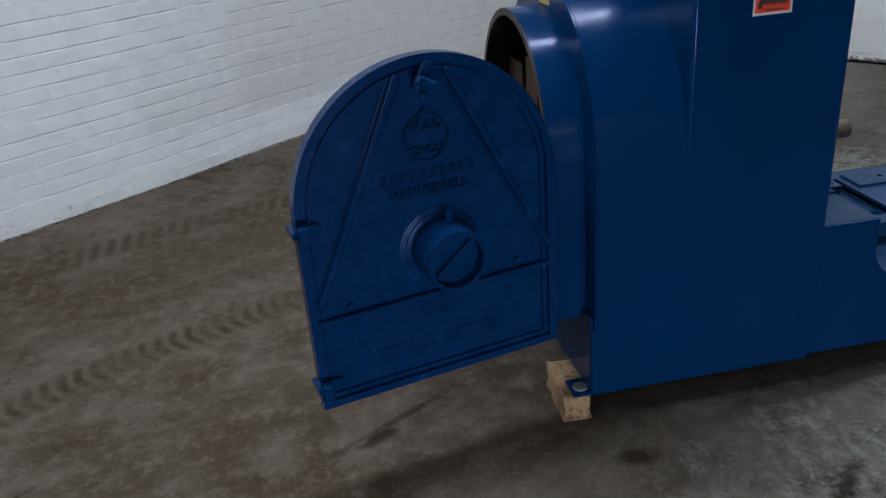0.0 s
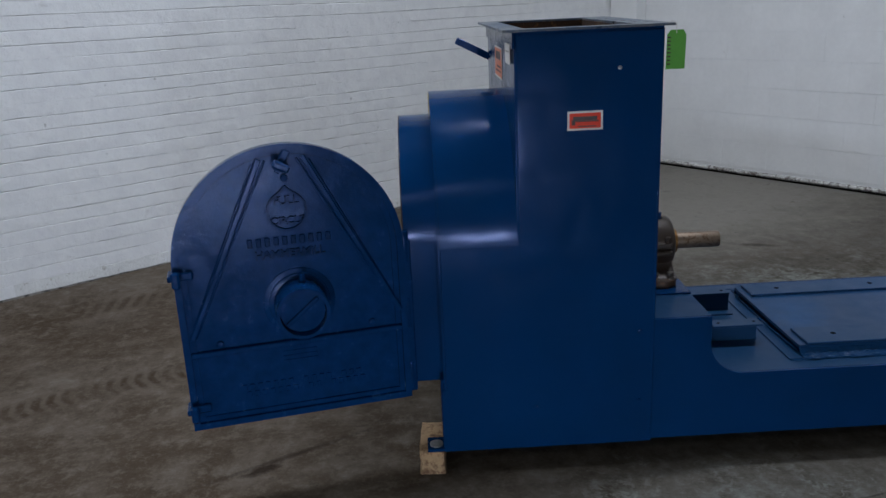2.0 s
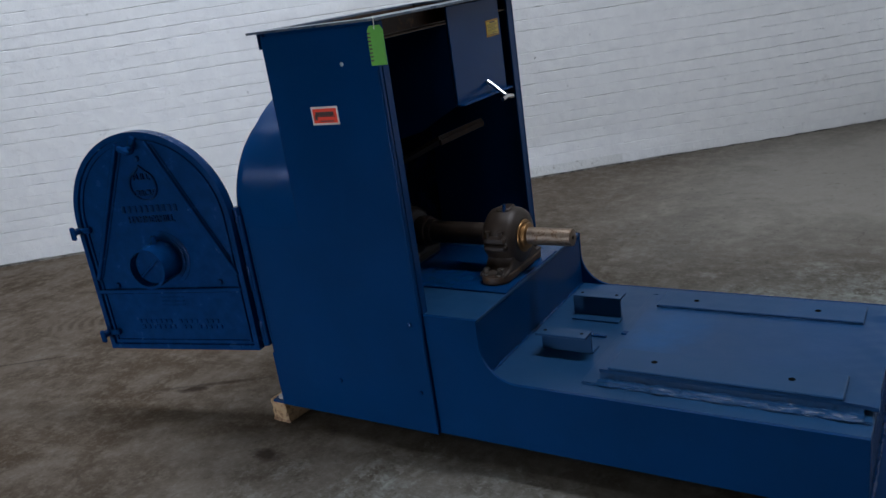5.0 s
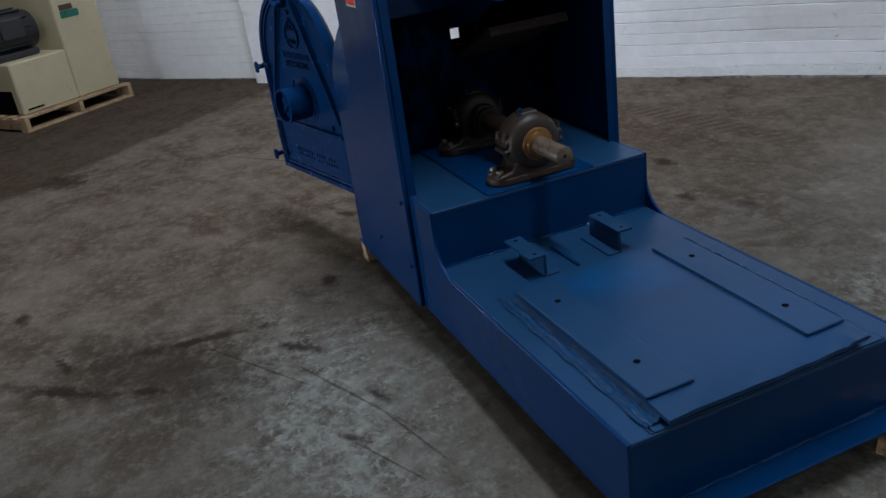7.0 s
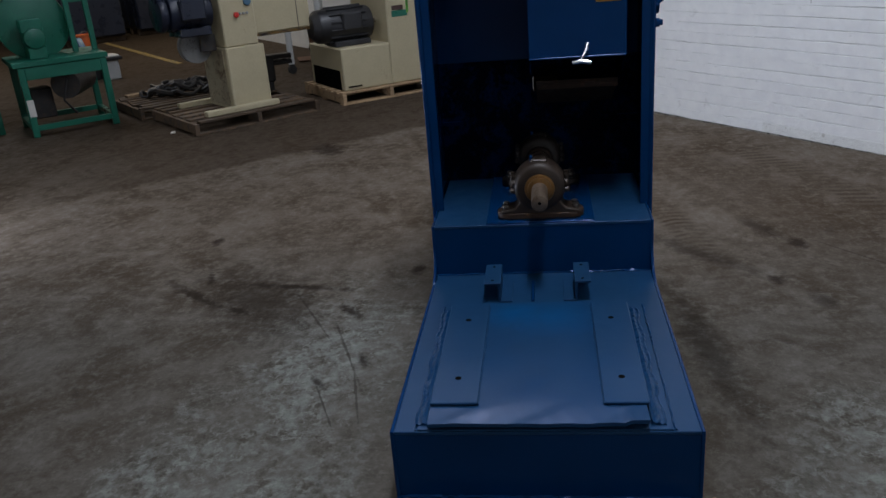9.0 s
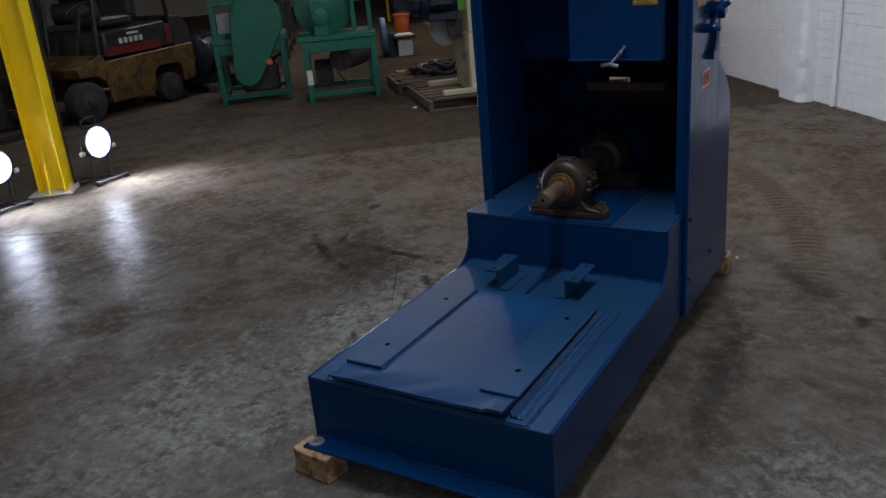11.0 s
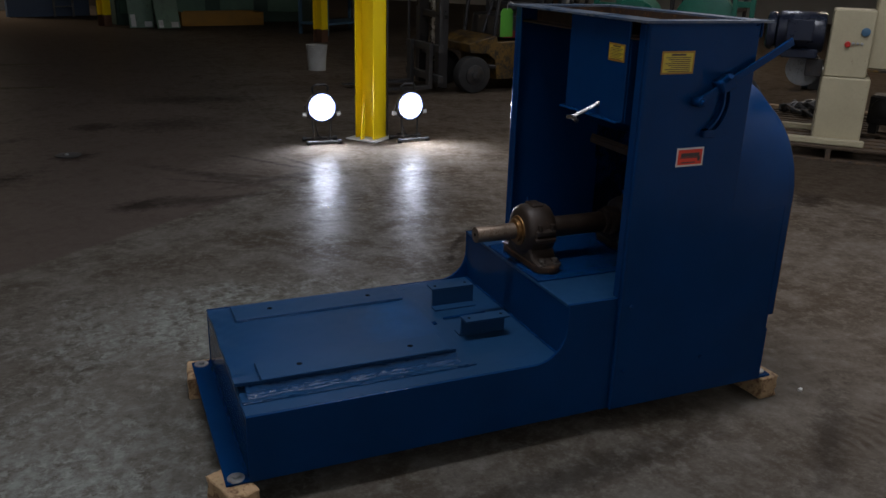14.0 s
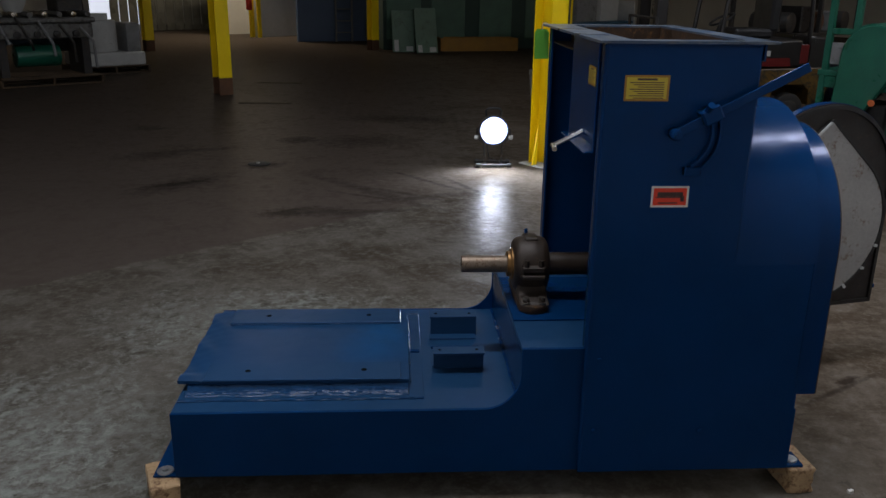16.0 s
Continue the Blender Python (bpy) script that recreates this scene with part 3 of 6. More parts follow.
add_box(wall_south, (WEST, SOUTH - 0.3, 0), (DX0, SOUTH, CEILING))
add_box(wall_south, (DX1, SOUTH - 0.3, 0), (EAST, SOUTH, CEILING))
add_box(wall_south, (DX0, SOUTH - 0.3, DZ), (DX1, SOUTH, CEILING))
solid("wall_south", wall_south, HALL_WALL, "plain pale far wall of the hall with a doorway", "wall", HALL, "", "structure")
solid("backdrop", box((DX0 - 0.5, SOUTH - 0.6, -0.1), (DX1 + 0.5, SOUTH - 0.5, DZ + 0.5)), DAYLIGHT, "bright daylight outside the far doorway", "backdrop", HALL, "", "structure")
hall("wall_west", (WEST - 0.3, SOUTH, 0), (WEST, 0, CEILING), HALL_WALL, "plain pale end wall of the hall")
solid("wall_gap", box((BRICK_W, 0.002, 0.0005), (PIER_W, 0.011, 0.012)), WALL_DIRT, "dirty grey gap along the foot of the brick wall", "gap", HALL, "", "structure")
# pilaster with a conduit beside it
def rough_pilaster(x0, x1, out, top):
    """Brick pilaster under many coats of paint: slumped round corners, shallow courses, chips along the corners."""
    plan = [(x0, -0.001 - out * 0.85 * k / 4, -1.0, 0.0, 0.2) for k in range(5)]
    for cx, r, a0 in ((x0 + 0.035, 0.035, 180), (x1 - 0.060, 0.060, 270)):
        for k in range(7):
            a = radians(a0 + 15 * k)
            plan.append((cx + r * math.cos(a), -out + r + r * math.sin(a), math.cos(a), math.sin(a), 1.0))
        if a0 == 180:
            plan += [(x0 + 0.035 + (x1 - x0 - 0.095) * k / 7, -out, 0.0, -1.0, 0.35) for k in range(1, 7)]
    plan += [(x1, -out + 0.060 + (out - 0.061) * k / 3, 1.0, 0.0, 0.2) for k in range(1, 4)]
    zs = [0.0] + [0.0095 + 0.0189 * k for k in range(100)] + [top]
    b = mesh()
    rows = []
    for i, z in enumerate(zs):
        row = []
        for x, y, nx, ny, chip in plan:
            lump = 0.004 * noise.noise(Vector((x * 7, y * 7, z * 5))) + 0.003 * noise.noise(Vector((x * 30, y * 30, z * 24)))
            bite = max(0.0, noise.noise(Vector((x * 5 + 9, y * 5, z * 9))) - 0.25) * 0.022 * chip
            groove = 0.0022 if i % 4 == 0 and noise.noise(Vector((x * 4, z * 9, 3.3))) > -0.1 else 0.0
            d = lump - bite - groove
            row.append(b.verts.new((x + nx * d, min(y + ny * d, -0.0005), z)))
        rows.append(row)
    for lo, hi in zip(rows, rows[1:]):
        for k in range(len(plan) - 1):
            b.faces.new((lo[k], lo[k + 1], hi[k + 1], hi[k]))
    return b


solid("pilaster", rough_pilaster(-3.97, -3.60, 0.13, CEILING), BRICK, "white painted brick pilaster with worn rounded corners", "pilaster", HALL, "", "structure")
solid("wall_box", box((-3.735, -0.150, 0.955), (-3.675, -0.1302, 1.075), 0.006), GREY, "small grey box on the white pilaster", "box", HALL)
conduit = add_tube(mesh(), [(-3.27, -0.03, 0.02), (-3.265, -0.03, 1.2), (-3.27, -0.03, CEILING)], 0.02, 10)
solid("conduit_pipe", conduit, WHITE_WALL, "white painted vertical conduit pipe on the brick wall", "pipe", HALL)
# corner pier with a broken-out foot
PW, PN = PIER_W, -0.29      # west face and front of the pier
pier = mesh()
add_box(pier, (PW, PN, 0.275), (EAST + 0.004, 0.0, CEILING), 0.008)
add_box(pier, (PW, -0.02, 0.0), (EAST + 0.004, 0.0, 0.275))
solid("corner_pier", pier, WHITE_WALL, "white painted block pier in the corner with a broken foot", "pier", HALL, "", "structure")
# black sheets line the recess and paint its shade
solid("pier_cavity", add_box(add_box(box((EAST - 0.02, -0.272, 0.0), (EAST + 0.004, -0.02, 0.2745)), (PW + 0.004, -0.272, 0.262), (EAST - 0.02, -0.02, 0.2745)), (PW + 0.004, -0.0300, 0.0), (EAST - 0.02, -0.0202, 0.262)), DARK_GAP, "black lining for the shade in the broken foot of the pier", "cavity", HALL, "", "structure")
solid("loose_block", box((-0.068, -0.112, -0.098), (0.068, 0.112, 0.098), 0.010), DIRTY_WHITE, "loose tilted white painted block in a broken pier foot", "block", HALL @ pose(PW + 0.045, -0.168, 0.118, 7, 9, -10))
# base ledge of the block wall
# black strip in place of the ledge's own shade
solid("wall_gap", box((EAST - 0.033, -7.0, 0.0005), (EAST - 0.0125, -0.295, 0.0115)), DARK_GAP, "black strip for the shade under the ledge of the block wall", "gap", HALL, "", "structure")
solid("baseboard", add_box(box((EAST - 0.030, -7.0, 0.012), (EAST + 0.004, -0.25, 0.044), 0.010), (EAST - 0.012, -7.0, 0), (EAST + 0.004, -0.25, 0.014)), LEDGE, "rough white painted ledge along the block wall", "baseboard", HALL, "", "structure")


def ceiling_light():
    t = thing("ceiling_light", HALL @ pose(0, 0, CEILING), "lit twin-tube ceiling light with a white steel housing", "ceiling light", "ceiling lights")
    b = mesh()
    add_box(b, (-1.2, -0.16, -0.12), (1.2, 0.16, 0.0), 0.01)
    add_box(b, (-1.2, -0.17, -0.30), (-1.18, 0.17, -0.1))
    add_box(b, (1.18, -0.17, -0.30), (1.2, 0.17, -0.1))
    part("housing", b, PALE, t)
    for y in (-0.08, 0.08):
        part("tube", cyl((-1.17, y, -0.2), (1.17, y, -0.2), 0.02, 10), TUBE_ON, t)
    return t


first = ceiling_light()
for i, (fx, fy, fr, fw, fc) in enumerate(FIXTURES):
    where = HALL @ pose(fx, fy, CEILING, 0, 0, fr)
    if i == 0:
        first.matrix_world = where
    else:
        copy_thing(first, where)

# ---- hammermill ----
ZB, ZD, ZS = 0.088, 0.309, 0.511      # underside, motor deck, bearing shelf
HX, HTOP, SIDE = -0.425, 1.412, 0.43  # hopper back, hopper top, half width
ZC, RD, RC = 0.782, 0.43, 0.352       # drum axis, drum radius, collar radius
mill = thing("hammermill", pose(0, 0, 0), "large dark blue painted hammermill with open door and bare motor deck", "machine")

# motor base
for s, name in ((-1, "base_side"), (1, "base_side")):
    arc = [(0.305 + 0.115 * math.cos(radians(a)), 0.424 + 0.115 * math.sin(radians(a))) for a in range(270, 179, -9)]
    line = [(-0.05, ZB), (1.256, ZB), (1.256, ZD)] + arc + [(0.19, ZS), (-0.05, ZS)]
    part(name, add_prism(mesh(), line, "y", s * 0.405, s * 0.415, 0.0015), BLUE, mill)
part("deck", box((0.185, -0.405, ZD - 0.010), (1.256, 0.405, ZD), 0.002), BLUE_TOP, mill, "blue painted flat motor deck")
part("riser", box((0.178, -0.405, ZD), (0.188, 0.405, ZS - 0.003), 0.001), BLUE, mill)
part("bearing_shelf", box((-0.66, -0.4045, ZS - 0.012), (0.19, 0.4045, ZS), 0.002), BLUE_TOP, mill)
part("end_plate", box((1.246, -0.405, ZB + 0.004), (1.254, 0.405, ZD - 0.011), 0.001), BLUE, mill)
part("end_flange", box((1.254, -0.415, ZB), (1.325, 0.415, ZB + 0.009), 0.002), BLUE, mill)
rnd = random.Random(5)


def bead(pts, r, jitter):
    """A lumpy line of weld."""
    out = []
    for a, b in zip(pts, pts[1:]):
        n = max(2, int((Vector(b) - Vector(a)).length / 0.012))
        out += [Vector(a).lerp(Vector(b), k / n) for k in range(n)]
    out.append(Vector(pts[-1]))
    out = [p + Vector((rnd.uniform(-jitter, jitter) * 0.3, rnd.uniform(-jitter, jitter), rnd.uniform(-jitter, jitter) * 0.6)) for p in out]
    b = add_tube(mesh(), out, r, 6)
    for v in b.verts:
        v.co += Vector((rnd.uniform(-1, 1), rnd.uniform(-1, 1), rnd.uniform(-1, 1))) * r * 0.45
    return b


part("weld_bead", bead([(0.190, -0.40, ZD + 0.001), (0.190, 0.40, ZD + 0.001)], 0.005, 0.0012), BLUE, mill, "painted weld line")
part("weld_bead", bead([(1.257, -0.40, ZB + 0.011), (1.257, 0.40, ZB + 0.011)], 0.005, 0.0012), BLUE, mill, "painted weld line")
part("deck_sheet", box((0.484, -0.340, ZD), (1.252, 0.335, ZD + 0.005), 0.001), BLUE_TOP, mill)


def motor_plate():
    """The plate under the pads; its outer end is bent and stands off the deck."""
    t = mesh()
    ys = [-0.309 + 0.583 * k / 36 for k in range(37)]
    xs = [0.53, 0.8, 1.05, 1.13, 1.16, 1.18, 1.195, 1.21, 1.225, 1.24, 1.252, 1.262]
    grid = {}
    for lev, h in ((0, 0.0), (1, 0.011)):
        for i, x in enumerate(xs):
            for j, y in enumerate(ys):
                k = max(0.0, (x - 1.13) / 0.13)
                wave = math.sin(j * 0.42 + 0.6 + 6 * k) + 0.6 * math.sin(j * 0.93 + 11 * k) + 0.35 * math.sin(j * 1.9 + 2.0 - 9 * k)
                lift = k * (0.0014 * wave - 0.006 * k + (0.010 * k if j >= 33 else 0))
                out = k * k * 0.0022 * (math.cos(j * 0.35) + 0.5 * math.sin(j * 0.8))
                grid[lev, i, j] = t.verts.new((x + out, y, ZD + 0.025 + h + lift))
    n, m = len(xs), len(ys)
    for i in range(n - 1):
        for j in range(m - 1):
            for lev in (0, 1):
                t.faces.new((grid[lev, i, j], grid[lev, i + 1, j], grid[lev, i + 1, j + 1], grid[lev, i, j + 1]))
    for i in range(n - 1):
        for j in (0, m - 1):
            t.faces.new((grid[0, i, j], grid[0, i + 1, j], grid[1, i + 1, j], grid[1, i, j]))
    for j in range(m - 1):
        for i in (0, n - 1):
            t.faces.new((grid[0, i, j], grid[0, i, j + 1], grid[1, i, j + 1], grid[1, i, j]))
    return t


def fillet(edge, sd):
    """A lumpy sloping run of weld from the pad's edge down to the deck sheet, with ridges and gaps."""
    t = mesh()
    n, k = 92, 9
    drop = [0.026, 0.015, 0.0100, 0.0125, 0.0145, 0.0090, 0.0075, 0.0100, 0.0062]
    rows = []
    for i in range(n + 1):
        x = 0.532 + 0.700 * i / n
        wide = 0.040 + 0.004 * math.sin(i * 0.31) + rnd.uniform(-0.002, 0.002)
        dip = 0.8 if rnd.random() < 0.10 else 1.0
        row = []
        for j in range(k):
            z = ZD + 0.005 + (drop[j] - 0.005) * dip + (rnd.uniform(-0.0016, 0.0016) if 0 < j < k - 1 else 0)
            row.append(t.verts.new((x + rnd.uniform(-0.002, 0.002), edge + sd * (-0.003 + wide * j / (k - 1)), z)))
        row.append(t.verts.new((x, edge + sd * (-0.003 + wide), ZD + 0.0052)))
        row.append(t.verts.new((x, edge - sd * 0.003, ZD + 0.0052)))
        rows.append(row)
    m = k + 2
    for p, q in zip(rows, rows[1:]):
        for j in range(m):
            t.faces.new((p[j], p[(j + 1) % m], q[(j + 1) % m], q[j]))
    t.faces.new(rows[0])
    t.faces.new(rows[-1][::-1])
    return t


plate = part("motor_plate", motor_plate(), BLUE_PLATE, mill, "blue motor plate with a bent, lifted edge")
part("riser_bar", box((0.535, -0.304, ZD + 0.005), (1.235, -0.292, ZD + 0.0248), 0.004), BLUE, mill)
part("riser_bar", box((0.535, 0.235, ZD + 0.005), (1.235, 0.270, ZD + 0.0248), 0.004), BLUE, mill)
for s, y0, y1 in ((-1, -0.311, -0.178), (1, 0.162, 0.283)):
    pad = part("motor_pad", box((0.556, y0, ZD + 0.0365), (1.184, y1, ZD + 0.045), 0.0025), BLUE_TOP, mill)
    for x in (0.676, 1.051):
        part("bolt_hole", cyl((x, -0.243 if s < 0 else 0.220, ZD + 0.0448), (x, -0.243 if s < 0 else 0.220, ZD + 0.0456), 0.0095, 16), DARK_GAP, pad, "dark bolt hole")
    edge = y0 if s < 0 else y1
    part("weld_fillet", fillet(edge, s), WELD, mill, "rough sloping painted weld")
    part("weld_bead", bead([(0.57, (y1 if s < 0 else y0) - s * 0.001, ZD + 0.037), (1.18, (y1 if s < 0 else y0) - s * 0.001, ZD + 0.037)], 0.0018, 0.0009), BLUE_TOP, mill)
    part("weld_bead", bead([(0.486, s * 0.345 if s < 0 else 0.340, ZD + 0.002), (1.25, s * 0.345 if s < 0 else 0.340, ZD + 0.002)], 0.0030, 0.0016), WELD, mill)
part("weld_bead", bead([(0.53, -0.29, ZD + 0.014), (0.524, -0.10, ZD + 0.012), (0.526, 0.06, ZD + 0.010), (0.524, 0.25, ZD + 0.012)], 0.0026, 0.0015), WELD, mill, "rough painted weld")
for y0, y1, s in ((-0.205, -0.146, 1), (0.114, 0.170, -1)):
    web = y1 - 0.006 if s > 0 else y0 + 0.006
    b = mesh()
    add_box(b, (0.275, y0, 0.377), (0.448, y1, 0.385), 0.0015)
    add_box(b, (0.275, web - 0.005, ZD), (0.445, web + 0.005, 0.3775))
    add_box(b, (0.280, web, ZD), (0.450, web + s * 0.045, ZD + 0.006), 0.001)
    lug = part("motor_stop", b, BLUE_TOP, mill, "upright bracket with a flat top")
    for x in (0.300, 0.425):
        part("bolt_hole", cyl((x, (y0 + y1) / 2, 0.3850), (x, (y0 + y1) / 2, 0.3857), 0.006, 10), DARK_GAP, lug)
part("deck_strip", box((0.275, -0.040, ZD), (0.448, -0.028, ZD + 0.007), 0.002), BLUE, mill)
part("deck_lug", box((0.49, -0.010, ZD), (0.535, 0.012, ZD + 0.010), 0.002), BLUE, mill)
for y in (-0.385, 0.392):
    w = part("washer", cyl((1.292, y, ZB + 0.009), (1.292, y, ZB + 0.014), 0.026, 20, 0.001), GALV, mill, "zinc washer on the end flange")
    part("bolt_head", cyl((1.292, y, ZB + 0.014), (1.292, y, ZB + 0.021), 0.011, 6), GALV, w)

# mill body
for s in (-1, 1):
    line = [(-0.68, ZB), (0.0, ZB), (0.0, HTOP), (HX, HTOP), (HX, ZC), (-0.665, ZC), (-0.665, 0.31), (-0.68, 0.30)]
    body = part("side_plate", add_prism(mesh(), line, "y", s * 0.416, s * SIDE, 0.002), BLUE, mill)
    t = mesh()
    add_prism(t, [(s * 0.4298, 0.50), (s * 0.4365, HTOP - 0.01), (s * 0.425, HTOP - 0.01), (s * 0.424, 0.50)], "x", HX + 0.004, -0.003)
    part("hopper_side", t, BLUE, mill)
    part("folded_edge", cyl((-0.0045, s * 0.4250, ZB + 0.02), (-0.0045, s * 0.4275, HTOP - 0.006), 0.0068, 12), BLUE, mill)
    part("folded_edge", cyl((HX + 0.006, s * 0.4245, 0.79), (HX + 0.006, s * 0.4290, HTOP - 0.006), 0.0080, 12), BLUE, mill)
    part("front_lip", box((-0.006, s * 0.385, ZS), (0.002, s * 0.4155, HTOP - 0.004), 0.0015), BLUE, mill)
    for x, z in ((-0.044, 0.480), (-0.042, 0.238), (-0.375, 0.234)):
        part("bolt_head", cyl((x, s * 0.430, z), (x, s * 0.437, z), 0.0085, 12, 0.002), BLUE, body)
    foot = part("foot_tab", box((-0.735, s * 0.345, ZB), (-0.662, s * 0.428, ZB + 0.010), 0.002), BLUE, mill)
    part("washer", cyl((-0.705, s * 0.395, ZB + 0.010), (-0.705, s * 0.395, ZB + 0.016), 0.022, 18, 0.001), GALV, foot, "bare washer")
part("screw", cyl((-0.126, -0.4350, 1.301), (-0.126, -0.4385, 1.301), 0.0065, 12, 0.001), GALV, mill, "small bright screw head")
part("lower_end_plate", box((-0.682, -0.4155, ZB + 0.002), (-0.672, 0.4155, 0.34), 0.002), BLUE, mill)
part("drum", add_prism(mesh(), arch(RD, ZC - 0.001, ZC, 48) + arch(RD - 0.012, ZC - 0.001, ZC, 48)[::-1], "x", -0.665, HX + 0.002), BLUE, mill, "blue sheet drum housing, arched on top")
part("drum_face", add_band(mesh(), arch(RD - 0.001, 0.302, ZC, 48), arch(RC - 0.012, 0.320, ZC, 48), "x", -0.672, -0.6655), BLUE, mill)
collar = part("collar", add_band(mesh(), arch(RC, 0.312, ZC, 48), arch(RC - 0.012, 0.324, ZC, 48), "x", -0.775, -0.672), BLUE, mill, "blue collar round the mill's mouth")
part("collar_rim", add_band(mesh(), arch(RC - 0.0005, 0.3125, ZC, 48), arch(RC - 0.02, 0.332, ZC, 48), "x", -0.779, -0.7752), BROWN_IRON, collar, "worn brown rim")
part("drum_lining", add_band(mesh(), arch(RC - 0.014, 0.33, ZC, 40), arch(RC - 0.020, 0.336, ZC, 40), "x", -0.774, -0.456), BROWN_IRON, mill, "rusty dark lining of the mill chamber")
half = [(0.325 * math.cos(radians(a)), ZC + 0.325 * math.sin(radians(a))) for a in range(180, 361, 6)]
inn = [(0.318 * math.cos(radians(a)), ZC + 0.318 * math.sin(radians(a))) for a in range(180, 361, 6)]
part("screen", add_prism(mesh(), half + inn[::-1], "x", -0.66, -0.44), RUST, mill, "rusty curved screen")
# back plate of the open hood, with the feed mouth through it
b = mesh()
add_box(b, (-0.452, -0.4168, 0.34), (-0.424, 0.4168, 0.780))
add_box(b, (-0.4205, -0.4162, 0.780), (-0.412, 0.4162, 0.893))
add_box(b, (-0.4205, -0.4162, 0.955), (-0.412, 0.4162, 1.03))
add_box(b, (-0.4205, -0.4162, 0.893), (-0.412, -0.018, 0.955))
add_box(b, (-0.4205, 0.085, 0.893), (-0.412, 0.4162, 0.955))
part("back_plate", b, NEAR_BLACK_BLUE, mill, "near-black blue back plate")
# added plate, cut so that only part of the bright background shows through
part("view_block", add_prism(mesh(), [(-0.020, 0.50), (0.180, 0.50), (0.290, 0.62), (0.290, 0.94), (0.140, 0.94), (0.140, 0.860), (0.095, 0.860), (0.095, 0.975), (-0.020, 0.975)], "x", -0.702, -0.696), RUST, mill, "rusty plate added in the mill chamber to block bright gaps")
# added cover: stops overhead light from falling through the hopper into the hood
part("added_hood_roof", box((-0.424, -0.4155, 1.355), (-0.008, 0.4155, 1.360)), RUST, mill, "rusty plate added to keep light out of the hood")
# feed chute behind the gate
for y in (-0.022, 0.330):
    part("chute_side", add_prism(mesh(), [(-0.012, 1.09), (-0.012, HTOP - 0.06), (-0.420, HTOP - 0.06), (-0.410, 0.965), (-0.30, 0.975), (-0.16, 1.01)], "y", y - 0.003, y + 0.003), BLUE, mill)
part("chute_floor", box((-0.19, -0.002, -0.006), (0.19, 0.31, 0.006), 0.001, pose(-0.285, 0, 0.905, 0, -24, 0)), DARK_RUST, mill, "rusted dark chute floor")
part("chute_lip", box((-0.115, 0.0, 0.955), (-0.105, 0.31, 0.976), 0.002), DARK_RUST, mill, "rusted lip")
gate = part("gate", box((-0.011, -0.024, 1.092), (-0.003, 0.328, HTOP - 0.004), 0.002), BLUE, mill, "blue sliding gate plate")
part("gate_lip", box((-0.003, -0.024, 1.088), (0.022, 0.328, 1.095), 0.002), BLUE, gate)
b = add_tube(mesh(), [(-0.003, 0.190, 1.135), (0.015, 0.188, 1.123), (0.078, 0.164, 1.086)], 0.0075, 10)
add_tube(b, [(0.078, 0.132, 1.080), (0.080, 0.164, 1.085), (0.083, 0.198, 1.079)], 0.008, 10)
part("gate_handle", b, SILVER, gate, "polished steel T-handle")
# hopper back, top flange
part("hopper_back", box((HX - 0.004, -0.4290, 1.02), (HX + 0.004, 0.4290, HTOP - 0.002), 0.001), BLUE, mill)
for s in (-1, 1):
    part("hopper_corner", box((HX - 0.004, s * 0.335, 0.775), (HX + 0.004, s * 0.4290, 1.0198), 0.001), BLUE, mill)
part("hopper_collar", box((HX - 0.010, -0.4385, 1.365), (HX - 0.004, 0.4385, HTOP - 0.001), 0.002), BLUE, mill)
out = [(-0.463, -0.452), (0.026, -0.452), (0.026, 0.455), (-0.463, 0.455)]
inner = [(-0.395, -0.385), (-0.075, -0.385), (-0.075, 0.385), (-0.395, 0.385)]
part("top_flange", add_band(mesh(), out, inner, "z", HTOP, HTOP + 0.007), GREY_BLUE, mill, "blue hopper flange, open in the middle")
b = mesh()
for lo, hi in (((-0.4, -0.39, 1.361), (-0.395, 0.39, HTOP)), ((-0.075, -0.39, 1.361), (-0.07, 0.39, HTOP)), ((-0.395, -0.39, 1.361), (-0.075, -0.386, HTOP)), ((-0.395, 0.386, 1.361), (-0.075, 0.39, HTOP))):
    add_box(b, lo, hi)
part("hopper_throat", b, RUST, mill, "rusty inside of the hopper")

# bearings and shaft
part("sole_plate", box((-0.43, -0.205, ZS), (0.189, 0.200, ZS + 0.006), 0.001), BLUE, mill)
ZA = 0.641
part("shaft", cyl((0.06, 0, ZA), (0.347, 0, ZA), 0.0295, 28, 0.002), SHAFT, mill, "bare turned steel shaft end")
part("shaft_centre", cyl((0.3465, 0, ZA), (0.3480, 0, ZA), 0.006, 10), DARK_GAP, mill)
part("inner_shaft", cyl((-0.44, 0, ZA), (0.07, 0, ZA), 0.039, 28), BROWN_IRON, mill, "brown oily shaft")


